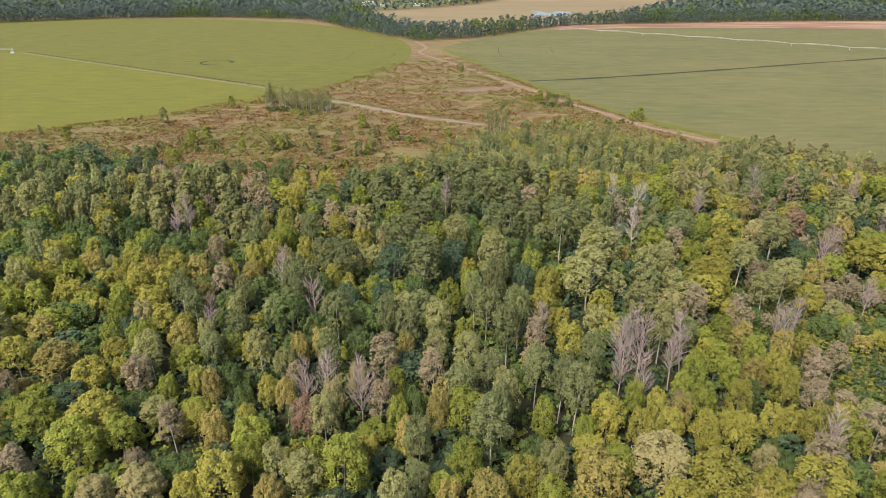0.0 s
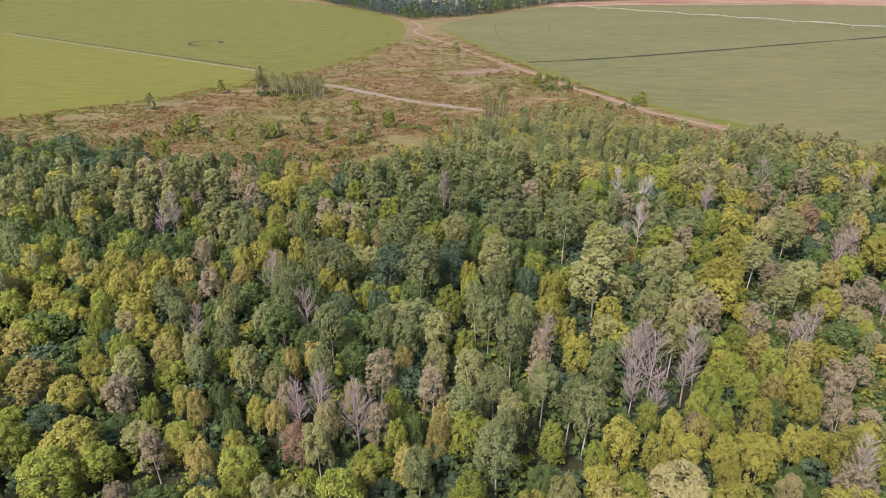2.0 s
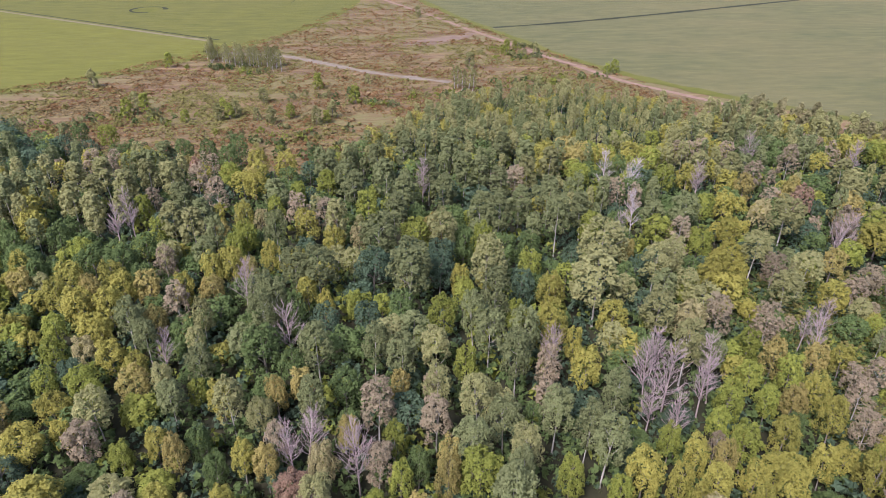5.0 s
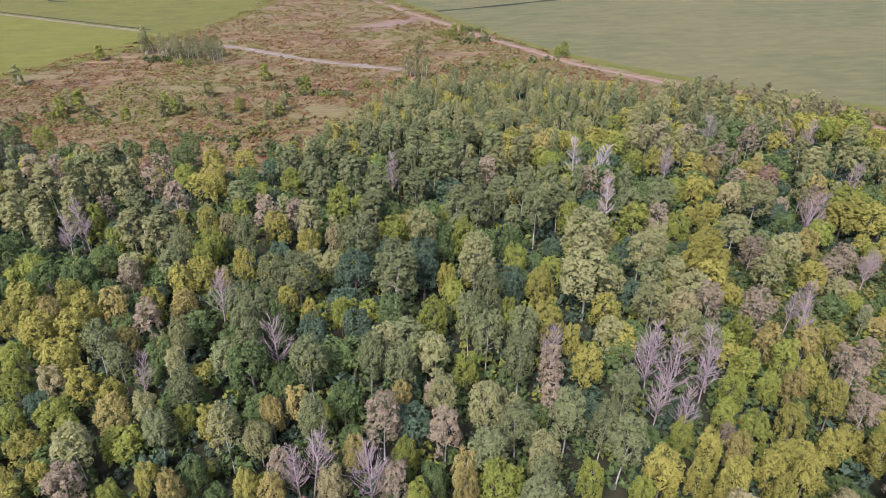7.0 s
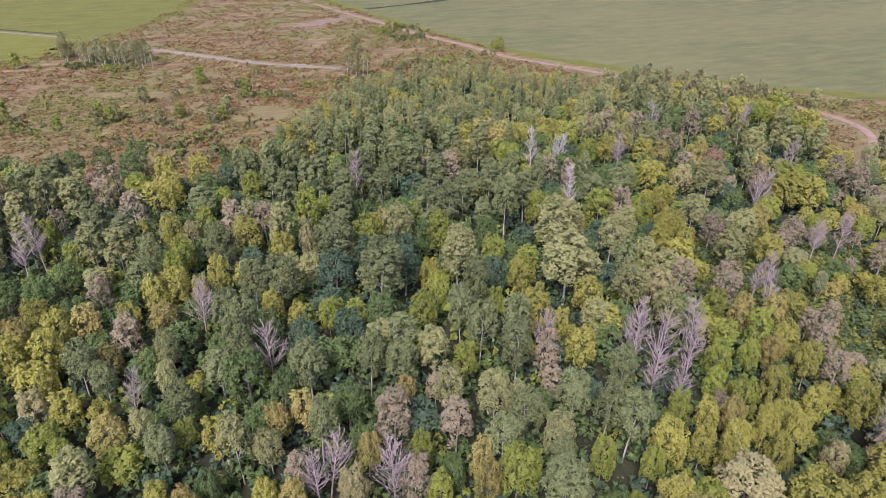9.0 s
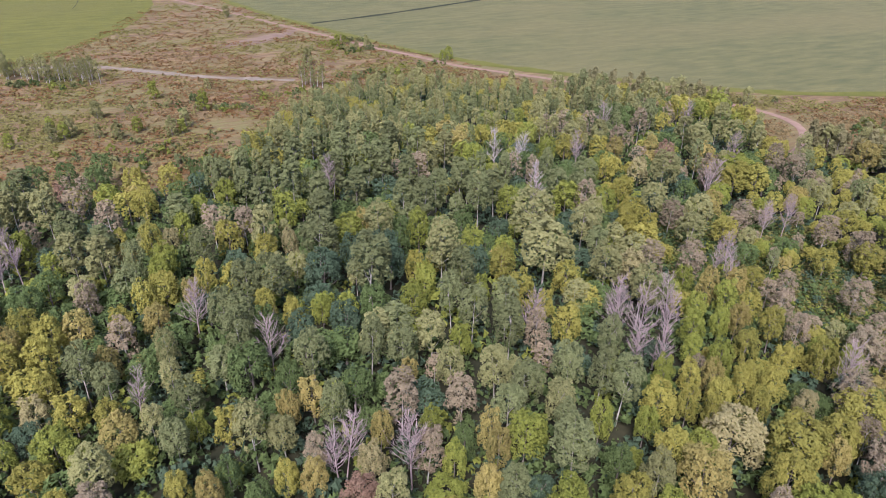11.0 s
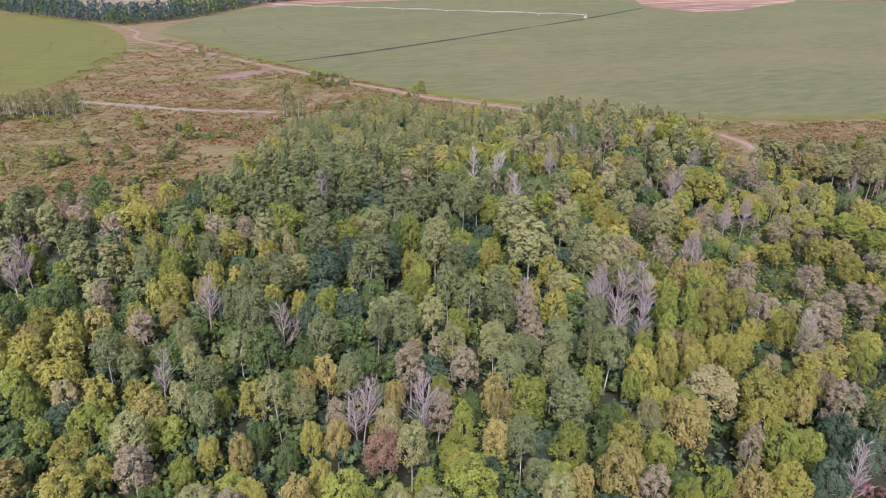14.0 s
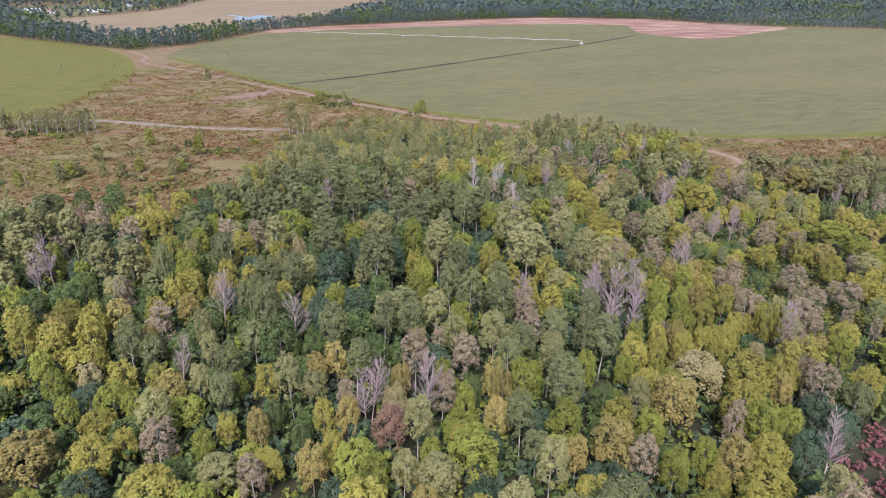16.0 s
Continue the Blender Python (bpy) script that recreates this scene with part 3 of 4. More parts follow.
WORDS = {"teal": "broad oak with a dense bluish dark green crown", "grey": "tall aspen with a grey-green rounded crown in the forest", "pale": "tall aspen with a sparse pale green crown and light trunk", "dark": "broad oak with a dense dark green crown",
         "yellow": "maple turning yellow-green in early autumn", "lime": "young maple with a fresh lime green crown", "ochre": "maple in ochre and orange autumn leaf",
         "tan": "thin birch with a sparse tan half-bare crown", "cream": "maple with a pale cream-yellow crown standing out", "red": "small maple with red-brown autumn leaves"}
# width, low, high, lobes, cone, gap, trunk thickness, trunk material
SHAPE = {"aspen_tree": (3.2, 7.2, 14.8, 58, 0.08, 0.05, 0.17, WHITE_BARK), "oak_tree": (3.7, 3.4, 9.8, 58, 0.0, 0.0, 0.28, BARK),
         "maple_tree": (3.5, 4.2, 10.9, 54, 0.06, 0.02, 0.19, BARK), "birch_tree": (2.8, 4.6, 12.8, 44, 0.2, 0.42, 0.14, WHITE_BARK),
         "young_aspen_tree": (2.5, 5.6, 14.4, 46, 0.3, 0.04, 0.13, WHITE_BARK)}


def template(kind, seed, count, size, limbs=7, sides=5):
    rng = np.random.default_rng(seed)
    w, low, high, lobes, cone, gap, thick, bark = SHAPE[kind]
    (v, q), mids = crown(rng, w, low, high, count, size, lobes, cone, gap)
    return (v, q), stem(rng, low, high, thick, mids, limbs, sides), bark


FULL = {k: [template(k, 10 * i + 3, 3700, 0.275) for i in range(6)] for k in SHAPE}
MIDDLE = {k: [template(k, 10 * i + 4, 2100, 0.36, 6, 4) for i in range(6)] for k in SHAPE}
LIGHT = {k: [template(k, 10 * i + 5, 1350, 0.43, 3, 4) for i in range(5)] for k in SHAPE}
DISTANT = {k: [template(k, 10 * i + 7, 680, 0.5, 2, 3) for i in range(4)] for k in SHAPE}
TREE_MESH = [{k: [(mesh_of("crown", *c, [LEAF["grey"]]), mesh_of("trunk", *s, [bark])) for c, s, bark in made[k]] for k in SHAPE} for made in (FULL, MIDDLE, LIGHT)]
ACROSS = {k: 2 * float(np.mean([np.percentile(np.hypot(c[0][:, 0], c[0][:, 1]), 96) for c, _, _ in FULL[k]])) for k in SHAPE}
BARE_MESH = [mesh_of("trunk", *bare_stem(np.random.default_rng(s), 13.5, 0.14, 42 + 5 * (s % 3), 0.66 + 0.09 * (s % 4)), [DEAD_WOOD]) for s in range(6)]


def plant(kind, colour, x, y, angle, sx, sz, rng):
    """One tree as a thing: an empty at its foot, trunk and crown."""
    choice = TREE_MESH[0 if y < 118 else 1 if y < 190 else 2][kind]
    crown_mesh, trunk_mesh = choice[rng.integers(len(choice))]
    root = tagged(new(kind), WORDS[colour], "tree", "trees of the forest")
    root.matrix_basis = pose(x, y, 0.0, rng.uniform(-3, 3), rng.uniform(-3, 3), math.degrees(angle)) @ Matrix.Diagonal((sx, sx, sz, 1))
    part("trunk", trunk_mesh, root)
    part("crown", crown_mesh, root, mat=LEAF[colour])
    return root


def plant_dead(x, y, rng, size, wood=None):
    root = tagged(new("dead_tree"), "leafless dead tree with pinkish grey bare branches", "dead tree", "dead trees of the forest")
    root.matrix_basis = pose(x, y, 0.0, rng.uniform(-7, 7), rng.uniform(-7, 7), rng.uniform(0, 360)) @ Matrix.Diagonal((size, size, size, 1))
    part("trunk", BARE_MESH[rng.integers(len(BARE_MESH))], root, mat=wood)


class Heap:
    """Collects many small plants for one object."""

    def __init__(self):
        self.v, self.q, self.m, self.n, self.mats = [], [], [], 0, []

    def add(self, v, q, mat):
        if mat not in self.mats:
            self.mats.append(mat)
        self.v.append(v)
        self.q.append(q + self.n)
        self.m.append(np.full(len(q), self.mats.index(mat)))
        self.n += len(v)

    def done(self, name, label, category):
        me = mesh_of(name, np.concatenate(self.v), np.concatenate(self.q), self.mats, np.concatenate(self.m))
        return tagged(new(name, me), label, category, kind="stuff")


TREES = [(x, y, wide, colour) for colour, places in STAND for x, y, wide in places]
SPOTS = np.array([(x, y, wide) for x, y, wide, _ in TREES], float)


def colour_at(x, y, rng):
    """A crown colour that goes with the nearest of the trees that stand out."""
    n = noise.noise_vector((x * 0.05, y * 0.05, 0.0)) * 5
    k = int(np.argmin((SPOTS[:, 0] - x - n.x) ** 2 + (SPOTS[:, 1] - y - n.y) ** 2))
    return str(rng.choice(MIXED["pale" if y > 250 and x > -40 else TREES[k][3]].split()))


def habit_at(colour, y):
    return "young_aspen_tree" if colour in ("grey", "pale") and y > 185 else HABIT[colour]


def height_at(x, y):
    """How tall the wood stands: high aspens in its middle, young ones at its far end, scrub at its open side."""
    tall = 1.0 + 0.18 * math.exp(-((x - 15) / 55) ** 2 - ((y - 175) / 55) ** 2)
    if y > 225 and -25 < x < 120:
        tall *= 1 - 0.2 * min(1.0, (y - 225) / 60)
    return tall * (0.84 if x > 72 and y < 172 or x < -45 and y < 145 else 1.0)


def forest():
    rng = np.random.default_rng(11)
    for x, y, wide, colour in TREES:
        px, py = x + rng.uniform(-0.4, 0.4), y + rng.uniform(-0.4, 0.4)
        if colour == "dead":
            plant_dead(px, py, rng, rng.uniform(1.0, 1.25) * height_at(x, y), PALE_WOOD if 55 < x < 75 and y > 190 else None)
            continue
        kind = habit_at(colour, y)
        wide = min(wide, 6.6) if y > 185 or colour == "tan" else wide
        plant(kind, colour, px, py, rng.uniform(0, 6.28), wide * 1.06 / ACROSS[kind], rng.uniform(0.92, 1.1) * height_at(x, y) * min(1.06, 0.66 + 0.052 * wide), rng)
    rest, floor, count, step = Heap(), Heap(), 0, 4.7
    for row, y in enumerate(np.arange(34, 346, step * 0.87)):
        for x in np.arange(-250 + (row % 2) * step / 2, 290, step):
            px, py = x + rng.uniform(-1.6, 1.6), y + rng.uniform(-1.6, 1.6)
            if not -58 - 0.54 * py < px < 52 + 1.6 * max(py - 50, 0) or not inside(FOREST, px, py):
                continue
            away = np.hypot(SPOTS[:, 0] - px, SPOTS[:, 1] - py)
            if np.any(away < 1.9 + 0.5 * SPOTS[:, 2]):
                continue
            open_land = px > 72 and 88 < py < 172
            if ((px - 96) / 16) ** 2 + ((py - 119) / 13) ** 2 < 1 or ((px - 58) / 25) ** 2 + ((py - 56) / 13) ** 2 < 1:
                continue
            if rng.uniform() < (0.3 if open_land else 0.28 if py < 200 else 0.16):
                continue
            low = np.min(away) < 10 and py < 230
            # low fill trees: dark leaf colours paint in the shade between the crowns
            colour = str(rng.choice(["dark", "dark", "teal"])) if low and not open_land and rng.uniform() < 0.45 else colour_at(px, py, rng)
            kind = habit_at(colour, py)
            size = float(np.clip(rng.lognormal(-0.16, 0.2), 0.5, 1.25)) * (0.76 if open_land else 1.0)
            tall = (0.35 + 0.65 * size) * rng.uniform(0.85, 1.1) * height_at(px, py)
            if py > 225 and -25 < px < 120:
                size *= 1 - 0.25 * min(1.0, (py - 225) / 60)
            if low:
                tall *= 0.72
            angle = rng.uniform(0, 6.28)
            if py < 138 and -90 < px < 70 and count < 260:
                count += 1
                plant(kind, colour, px, py, angle, size, tall, rng)
            else:
                (cv, cq), (sv, sq), bark = (LIGHT if py < 205 else DISTANT)[kind][rng.integers(4)]
                rest.add(turned(cv, px, py, angle, size, tall), cq, LEAF[colour])
                rest.add(turned(sv, px, py, angle, size, tall), sq, bark)
    rest.done("woodland", "dense mixed autumn woodland of aspen, oak and maple", "woodland")
    bush = [crown(np.random.default_rng(s), 2.1, 0.2, 3.4, 84, 0.66, 12)[0] for s in range(4)]
    for y in np.arange(34, 340, 4.1):
        for x in np.arange(-200, 240, 4.1):
            px, py = x + rng.uniform(-2, 2), y + rng.uniform(-2, 2)
            if not -50 - 0.54 * py < px < 45 + 1.6 * max(py - 50, 0) or not inside(FOREST, px, py) or rng.uniform() < 0.1:
                continue
            v, q = bush[rng.integers(4)]
            wine = ((px - 60) / 20) ** 2 + ((py - 57) / 12) ** 2 < 1
            s = rng.uniform(0.4, 0.8) if wine or px > 72 and py < 172 else rng.uniform(0.7, 1.4)
            # mostly dark leaves, which put the gaps' shade into the shrub colour
            floor.add(turned(v, px, py, rng.uniform(0, 6), s, s), q, LEAF["wine" if wine else str(rng.choice(["dark", "dark", "teal", "teal", "lime", "dark"]))])
    fern = [crown(np.random.default_rng(s + 90), 1.0, 0.05, 0.6, 16, 0.42, 4)[0] for s in range(4)]
    for _ in range(5000):
        px, py = rng.uniform(-130, 130), rng.uniform(40, 190)
        if not -50 - 0.54 * py < px < 45 + 1.6 * max(py - 50, 0):
            continue
        v, q = fern[rng.integers(4)]
        s = rng.uniform(0.7, 1.5)
        wine = ((px - 60) / 20) ** 2 + ((py - 57) / 12) ** 2 < 1
        # ferns get only dark leaf colours, again for painted gap shade
        floor.add(turned(v, px, py, rng.uniform(0, 6), s * 1.2, s), q, LEAF["wine" if wine else str(rng.choice(["dark", "dark", "teal", "dark", "teal"]))])
    floor.done("undergrowth", "green undergrowth shrubs beneath the forest trees", "undergrowth")


forest()


# ---- the heath: shrubs, saplings, the birch grove ----
def heath():
    rng = np.random.default_rng(5)
    tuft = [crown(np.random.default_rng(s), 1.25, 0.02, 0.42, 20, 0.5, 6)[0] for s in range(5)]
    heap = Heap()
    for _ in range(105000):
        x, y = rng.uniform(-240, 330), rng.uniform(150, 660)
        if rng.uniform() > 1.25 - y / 600 or not inside(HEATH_LAND, x, y) or inside(FOREST, x, y):
            continue
        if min((x - a) ** 2 + (y - b) ** 2 for a, b in TRACK_LINE) < 14 or ((x - 25 - (y - 476) * 0.9) / 22) ** 2 + ((y - 476) / 14) ** 2 < 0.5:
            continue
        if min((x - a) ** 2 + (y - b) ** 2 for a, b in ROAD_LINE) < 26:
            continue
        n = noise.noise((x * 0.03, y * 0.09, 1.0)) + 0.5 * noise.noise((x * 0.12, y * 0.3, 6.0))
        if n + rng.uniform(-0.3, 0.3) < -0.34:
            continue
        v, q = tuft[rng.integers(5)]
        s = rng.uniform(0.55, 1.5)
        m = noise.noise((x * 0.018, y * 0.03, 9.0)) + rng.uniform(-0.35, 0.35)
        heap.add(turned(v, x, y, rng.uniform(0, 6), s * 1.3, s * rng.uniform(0.4, 0.8)), q, LEAF["olive" if m > 0.02 else "rust" if m > -0.28 else "straw"])
    tuft = [crown(np.random.default_rng(s + 30), 1.0, 0.05, 0.6, 22, 0.36, 5)[0] for s in range(5)]
    for _ in range(5200):
        x, y = rng.uniform(66, 130), rng.uniform(92, 172)
        if ((x - 100) / 34) ** 2 + ((y - 132) / 40) ** 2 > 1:
            continue
        v, q = tuft[rng.integers(5)]
        s = rng.uniform(0.7, 1.7)
        heap.add(turned(v, x, y, rng.uniform(0, 6), s * 1.2, s), q, LEAF[str(rng.choice(["olive", "dark", "lime", "dark", "olive"]))])
    bush = [crown(np.random.default_rng(s + 20), 1.8, 0.1, 2.2, 60, 0.75, 8)[0] for s in range(4)]
    for cx, cy, wide, deep, many in ((62, 428, 14, 5, 14), (72, 418, 16, 5, 18), (76, 448, 10, 6, 10), (60, 440, 10, 6, 10), (-20, 330, 26, 5, 16), (-45, 345, 16, 5, 10), (-95, 405, 22, 9, 26), (-78, 392, 12, 8, 18),
                                    (20, 345, 20, 6, 16), (60, 360, 25, 8, 22), (95, 372, 14, 5, 12), (-110, 318, 26, 12, 26), (-60, 285, 40, 12, 40), (-30, 270, 26, 10, 26), (-150, 310, 40, 14, 36), (200, 258, 26, 8, 16), (185, 280, 16, 6, 10), (225, 205, 24, 8, 16)):
        for _ in range(many):
            v, q = bush[rng.integers(4)]
            s = rng.uniform(0.5, 1.25)
            heap.add(turned(v, cx + rng.normal(0, 0.45) * wide, cy + rng.normal(0, 0.45) * deep, rng.uniform(0, 6), s, s), q, LEAF[str(rng.choice(["olive", "grey", "lime", "dark", "pale"]))])
    heap.done("heath_shrubs", "low rust-brown and olive heath shrubs", "shrubs")


heath()
SAPLINGS = [(-75, 316), (-83, 329), (-66, 336), (-35, 305), (-39, 303), (-51, 313), (-19, 367), (68, 437), (79, 427), (113, 382), (-208, 342), (-188, 331), (-154, 369), (-122, 321), (-122, 332), (-116, 326), (-81, 311), (-77, 314),
            (-65, 311), (-128, 408), (-33, 312), (-24, 333), (15, 557), (62, 430), (71, 421), (108, 379), (36, 395), (-43, 358), (-58, 306), (-95, 311), (203, 251), (243, 197)]
_rng = np.random.default_rng(23)
SAPLING_MESH = []
for _s in range(4):
    _c, _mids = crown(np.random.default_rng(60 + _s), 2.0, 0.4, 6.2, 1000, 0.36, 30, 0.35)
    SAPLING_MESH.append((mesh_of("crown", *_c, [LEAF["olive"]]), mesh_of("trunk", *stem(np.random.default_rng(60 + _s), 0.8, 6.2, 0.11, _mids, 5), [BARK])))
for _i, (_x, _y) in enumerate(SAPLINGS):
    _root = tagged(new("sapling"), "small green broadleaf sapling standing alone on the heath", "tree", "saplings on the heath")
    _k = _rng.uniform(0.75, 1.4)
    _root.matrix_basis = pose(_x, _y, 0, 0, 0, _rng.uniform(0, 360)) @ Matrix.Diagonal((_k * 1.1, _k * 1.1, _k, 1))
    part("trunk", SAPLING_MESH[_i % 4][1], _root)
    part("crown", SAPLING_MESH[_i % 4][0], _root, mat=LEAF[("pale", "lime", "pale", "lime")[_i % 4]])

GROVE_MESH = []
for _s in range(4):
    _c, _mids = crown(np.random.default_rng(80 + _s), 2.1, 2.4, 11.5, 700, 0.38, 32, 0.3, 0.05)
    GROVE_MESH.append((mesh_of("crown", *_c, [LEAF["pale"]]), mesh_of("trunk", *stem(np.random.default_rng(80 + _s), 5.0, 11.5, 0.2, _mids, 5), [WHITE_BARK])))
for _i in range(46):
    if _i < 40:
        _u, _v = _rng.uniform(0, 1), _rng.uniform(-1, 1)
        _x, _y = -112 + 48 * _u, 424 - 26 * _u + 9 * _v
    else:
        _x, _y = 24 + (_i - 40) * 1.7, 352 + _rng.uniform(-4, 4)
    _root = tagged(new("birch_tree"), "slender birch with a white trunk and thin crown on the heath", "tree", "birches of the heath grove")
    _k = _rng.uniform(0.75, 1.1)
    _root.matrix_basis = pose(_x, _y, 0, _rng.uniform(-4, 4), _rng.uniform(-4, 4), _rng.uniform(0, 360)) @ Matrix.Diagonal((_k, _k, _k, 1))
    part("trunk", GROVE_MESH[_i % 4][1], _root)
    part("crown", GROVE_MESH[_i % 4][0], _root)


PINES = [(137, 286), (146, 277), (152, 272), (160, 269), (166, 260), (172, 252), (176, 245), (174, 189), (182, 185), (186, 175), (187, 166), (195, 162), (219, 169), (230, 176), (142, 280), (156, 266), (180, 178), (205, 168)]
PINE_MESH = []
for _s in range(3):
    _c, _mids = crown(np.random.default_rng(40 + _s), 2.1, 1.6, 12.5, 620, 0.62, 30, 0.75)
    PINE_MESH.append((mesh_of("crown", *_c, [LEAF["pine"]]), mesh_of("trunk", *stem(np.random.default_rng(40 + _s), 1.6, 12.5, 0.2, _mids, 6), [BARK])))
for _i in range(90):
    _x, _y = PINES[_i % 18]
    _root = tagged(new("spruce_tree"), "narrow olive-brown conifer at the edge of the forest", "tree", "conifers at the forest edge")
    _k = _rng.uniform(0.85, 1.25)
    _root.matrix_basis = pose(_x + _rng.uniform(-10, 8), _y + _rng.uniform(-7, 5), 0, 0, 0, _rng.uniform(0, 360)) @ Matrix.Diagonal((_k, _k, _k, 1))
    part("trunk", PINE_MESH[_i % 3][1], _root)
    part("crown", PINE_MESH[_i % 3][0], _root)


# ---- distance: tree belts and woods ----
BELT = [(-1400, 500), (-900, 780), (-601, 965), (-484, 1040), (-327, 1068), (-190, 1035), (-130, 920), (-61, 815), (-27, 766), (43, 806), (154, 950), (248, 992), (361, 1012), (473, 1040), (653, 1060), (749, 1022), (838, 972), (872, 880), (930, 785), (1100, 670), (2400, 600)]


def belt_line(x):
    for (x0, y0), (x1, y1) in zip(BELT, BELT[1:]):
        if x0 <= x <= x1:
            return y0 + (y1 - y0) * (x - x0) / (x1 - x0)
    return 1e9


MEADOWS = [[(-150, 1180), (-75, 930), (-20, 835), (43, 860), (150, 972), (250, 1030), (330, 1150), (420, 1300), (600, 1500), (560, 1850), (250, 1850), (60, 1400), (-60, 1260)], [(-250, 1330), (-130, 1230), (-60, 1300), (60, 1500), (-40, 1600), (-230, 1500)]]


def far_woods():
    rng = np.random.default_rng(31)
    far = [crown(np.random.default_rng(s), 4.0, 1.0, 14.5, 46, 1.9, 16, 0.2 + 0.15 * (s % 3))[0] for s in range(6)]
    plain = [crown(np.random.default_rng(s), 5.5, 1.5, 13.5, 26, 3.0, 12, 0.15)[0] for s in range(4)]
    heap = Heap()

    def grow(px, py, kinds, size):
        if px < -0.72 * py - 60 or px > 1.7 * py + 60 or any(inside(m, px, py) for m in MEADOWS) or 150 < px < 235 and 1100 < py < 1250:
            return
        v, q = kinds[rng.integers(len(kinds))]
        s = size * rng.uniform(0.8, 1.2) * (0.6 if px > 900 and py < 1000 else 1.0)
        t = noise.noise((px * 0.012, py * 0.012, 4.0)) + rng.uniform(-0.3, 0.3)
        # most far trees take the leaf colour that carries the painted haze
        heap.add(turned(v, px, py, rng.uniform(0, 6), s, s), q, LEAF["far_haze" if t < 0.2 else "teal" if t < 0.34 else "dark"])
    # the near edge of the belts, tree by tree
    for x in np.arange(-1250, 2100, 6.5):
        edge = belt_line(x)
        for row in range(7):
            grow(x + rng.uniform(-3, 3), edge + row * 6.5 + rng.uniform(-2.5, 2.5), far, 0.75 + 0.06 * row)
    # the woods behind
    y = 500.0
    while y < 2000:
        step = 13.0 + max(0, y - 900) * 0.012
        for x in np.arange(-1350, 2400, step):
            px, py = x + rng.uniform(-4.5, 4.5), y + rng.uniform(-4.5, 4.5)
            if py > belt_line(px) + 46:
                grow(px, py, plain, 1.15 + max(0, py - 1000) * 0.0003)
        y += step * 0.9
    heap.done("far_woods", "distant green woods beyond the crop fields", "woods")


far_woods()


# ---- the irrigation machines ----
def box(size, at=(0, 0, 0), turn=None):
    v = np.array([(x, y, z) for x in (-0.5, 0.5) for y in (-0.5, 0.5) for z in (-0.5, 0.5)]) * np.array(size)
    return v + np.array(at), np.array([(0, 1, 3), (0, 3, 2), (4, 6, 7), (4, 7, 5), (0, 4, 5), (0, 5, 1), (2, 3, 7), (2, 7, 6), (0, 2, 6), (0, 6, 4), (1, 5, 7), (1, 7, 3)])


def pivot_machine(x, y, heading, spans, length):
    """A centre pivot: middle tower, arched pipe spans with trusses, wheeled towers."""
    root = tagged(new("irrigation_machine"), "long white centre-pivot irrigation machine standing in the crop", "irrigation machine")
    root.matrix_basis = pose(x, y, 0.1, 0, 0, heading)
    legs = [tube([(sx * 2.0, sy * 2.0, 0), (0, 0, 5.0)], [0.16, 0.14], 5) for sx in (-1, 1) for sy in (-1, 1)]
    braces = [tube([(a * 1.2, b * 1.2, 2), (c * 1.2, d * 1.2, 2)], [0.09, 0.09], 4) for a, b, c, d in ((-1, -1, 1, -1), (1, -1, 1, 1), (1, 1, -1, 1), (-1, 1, -1, -1))]
    part("centre_tower", mesh_of("centre_tower", *joined(legs + braces + [box((2.6, 2.6, 1.2), (0, 0, 0.6))]), [WHITE_PAINT]), root)
    span = mesh_of("span", *joined(
        [tube([(length * i / 8, 0, 3.9 + 1.1 * math.sin(math.pi * i / 8)) for i in range(9)], [0.14] * 9, 6)]
        + [tube([(length * i / 8, s, 3.6 + 0.6 * math.sin(math.pi * i / 8)) for i in range(9)], [0.04] * 9, 4) for s in (-0.6, 0.6)]
        + [tube([(length * i / 8, 0, 3.9 + 1.1 * math.sin(math.pi * i / 8)), (length * i / 8, s, 3.6 + 0.6 * math.sin(math.pi * i / 8))], [0.05, 0.05], 4) for i in range(1, 8) for s in (-0.6, 0.6)]), [WHITE_PAINT])
    frame_mesh = mesh_of("wheel_tower", *joined([tube([(0, s, 0.6), (0, 0, 3.9)], [0.12, 0.12], 4) for s in (-1.9, 1.9)] + [tube([(0, -1.9, 0.6), (0, 1.9, 0.6)], [0.12, 0.12], 4)]), [WHITE_PAINT])
    ring = np.array([(0.0, 0.45 * math.cos(a * math.pi / 6), 0.45 * math.sin(a * math.pi / 6)) for a in range(13)])
    wheel_mesh = mesh_of("wheel", *tube(ring, [0.17] * 13, 6), [RUBBER])
    for i in range(spans):
        part("span", span, root).location = (i * length, 0, 0)
        tower = part("wheel_tower", frame_mesh, root)
        tower.location = ((i + 1) * length, 0, 0)
        for s in (-1.9, 1.9):
            part("wheel", wheel_mesh, tower, "black rubber tyre").location = (0, s, 0.6)
    return root


pivot_machine(453, 668, 144.0, 7, 53.6)
pivot_machine(-406, 655, 200.0, 7, 51.0)


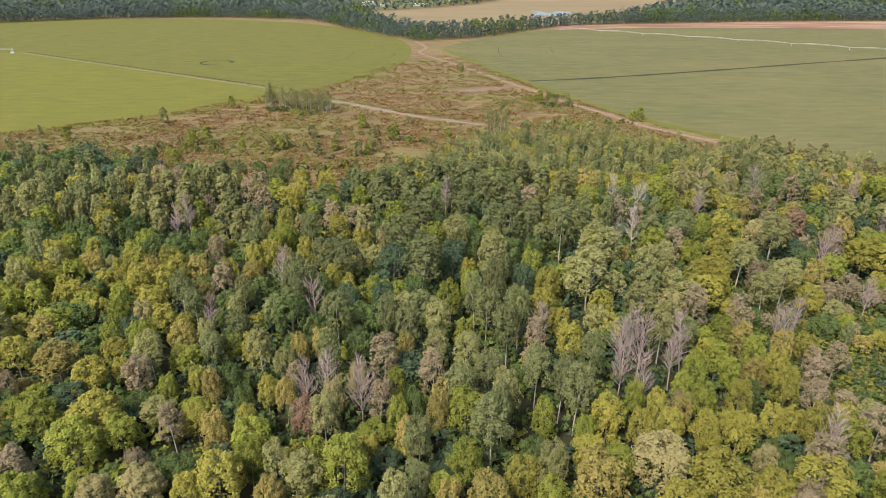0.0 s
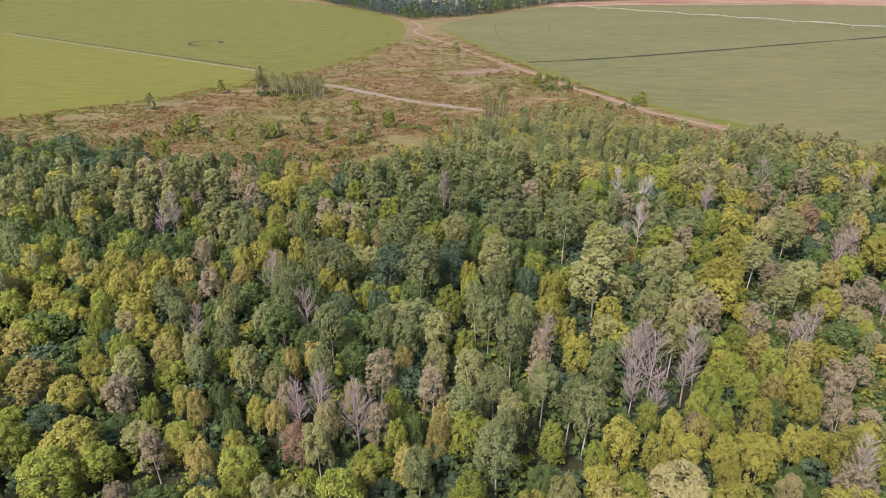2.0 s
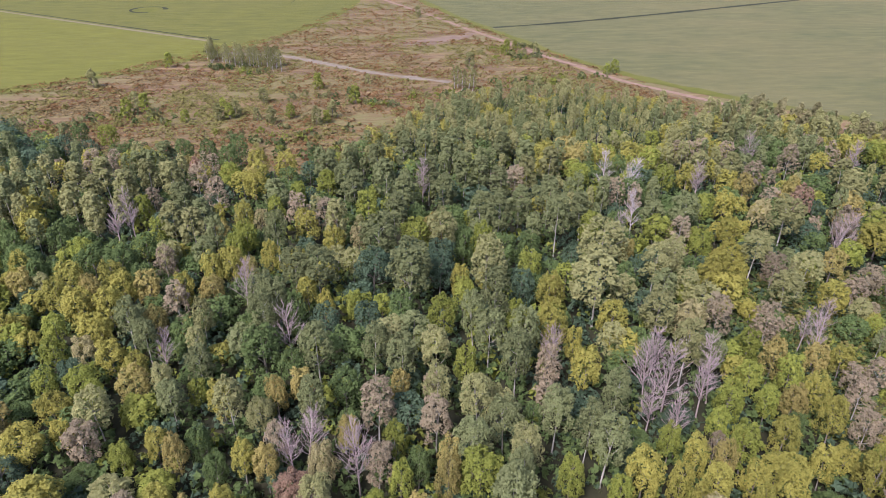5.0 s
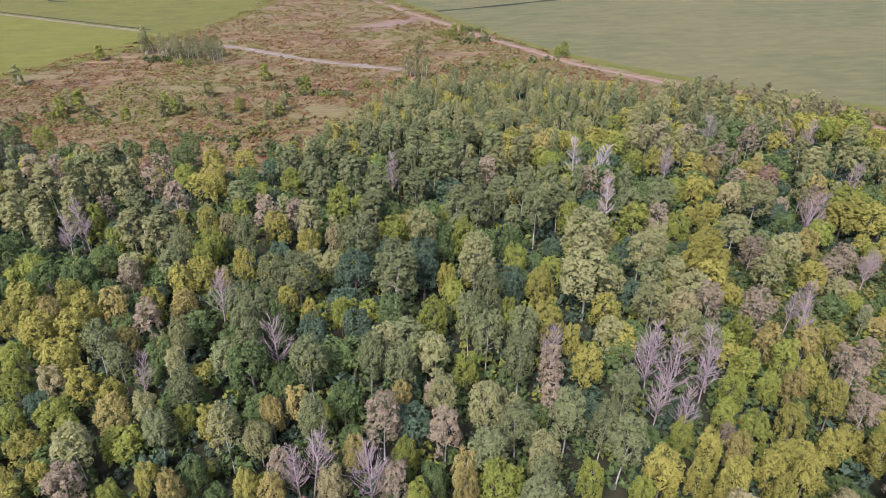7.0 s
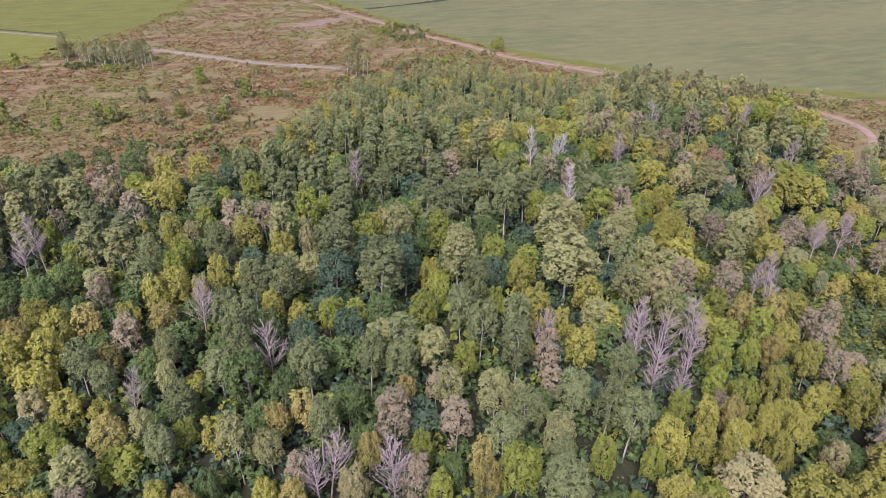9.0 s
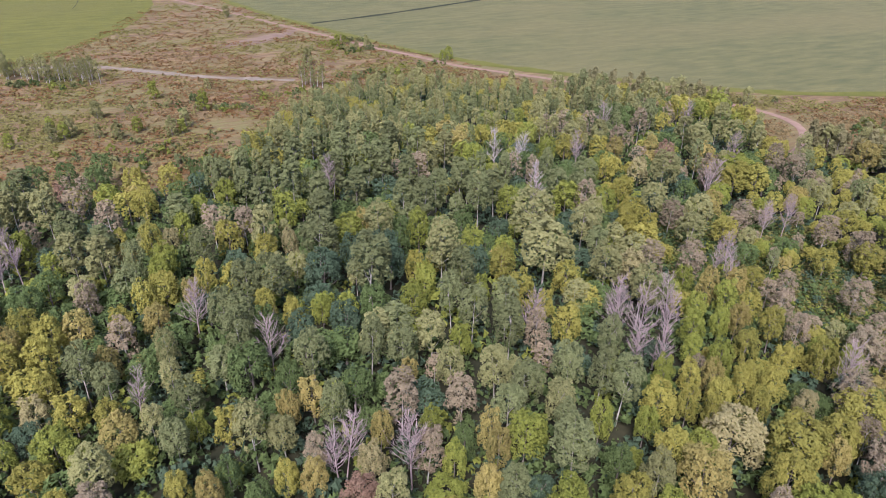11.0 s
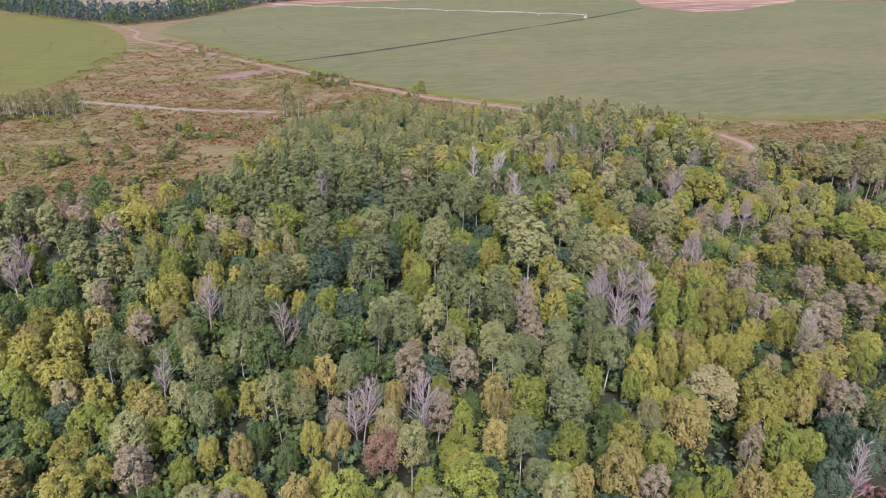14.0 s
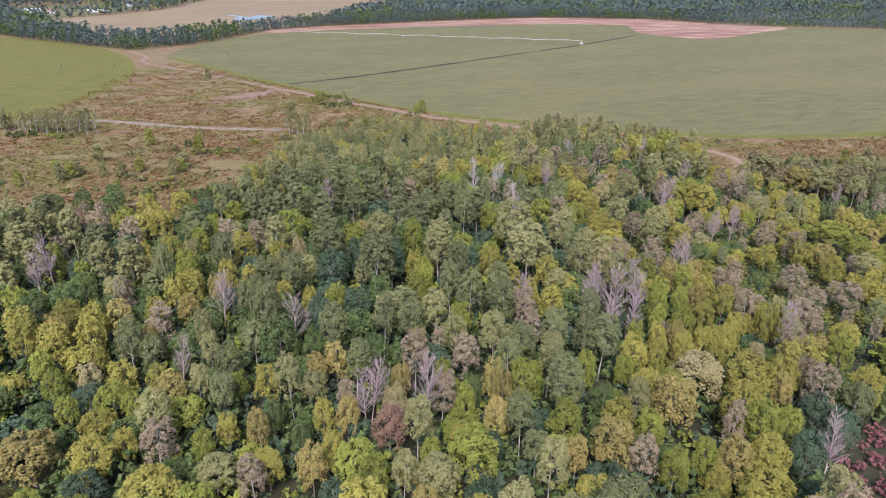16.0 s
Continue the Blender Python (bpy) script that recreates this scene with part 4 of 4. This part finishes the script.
# ---- small marks and far buildings ----
strip("weed_ring", [(-197 + 13 * math.cos(a * math.pi / 20), 601 + 14 * math.sin(a * math.pi / 20)) for a in range(0, 33)], 2.6, 0.15, RUT, "dark ring of weeds in the crop", "track", 0.9)
sheet("ring_soil", [(-197 + 10 * math.cos(a * math.pi / 12), 599 + 10 * math.sin(a * math.pi / 12)) for a in range(24)], 0.12, MARGIN, "yellowed crop inside the ring of weeds", "ground", 4.0)
for _cx, _cy, _r, _a0, _a1 in ((453, 668, 398, 2.98, 3.20), (453, 668, 345, 2.98, 3.12), (453, 668, 295, 3.04, 3.10), (-406, 668, 320, -0.12, 0.02), (-406, 668, 360, -0.05, 0.02)):
    strip("wheel_rut", [(_cx + _r * math.cos(_a0 + (_a1 - _a0) * k / 12), _cy + _r * math.sin(_a0 + (_a1 - _a0) * k / 12)) for k in range(13)], 0.45, 0.15, RUT, "dark wheel rut of the irrigation machine", "track", 1.2)


def farm_building(x, y, wide, deep, high, turn, roof_mat, label):
    """A far farm building: walls, gable roof, doors."""
    root = tagged(new("farm_building"), label, "building", "distant farm buildings")
    root.matrix_basis = pose(x, y, 0, 0, 0, turn)
    part("wall", mesh_of("wall", *box((wide, deep, high), (0, 0, high / 2)), [WHITE_PAINT]), root)
    r, w, d = high * 0.45, wide / 2 + 0.6, deep / 2 + 0.6
    v = np.array([(-w, -d, high), (w, -d, high), (w, d, high), (-w, d, high), (-w, 0, high + r), (w, 0, high + r)])
    part("roof", mesh_of("roof", v, np.array([(0, 1, 5), (0, 5, 4), (2, 3, 4), (2, 4, 5), (0, 4, 3), (1, 2, 5)]), [roof_mat]), root)
    part("door", mesh_of("door", *box((3, 0.3, high * 0.7), (wide * 0.2, -deep / 2, high * 0.35)), [RUBBER]), root)


farm_building(-138, 1345, 26, 12, 6, 5, STEEL, "white farm shed with a pale metal roof")
farm_building(-108, 1330, 16, 12, 5, 20, ROOF_RED, "white farmhouse with a brown roof among trees")
farm_building(-40, 1345, 34, 10, 4, 0, STEEL, "long low pale farm shed")
farm_building(20, 1500, 14, 10, 5, 10, STEEL, "small white shed at the meadow's edge")
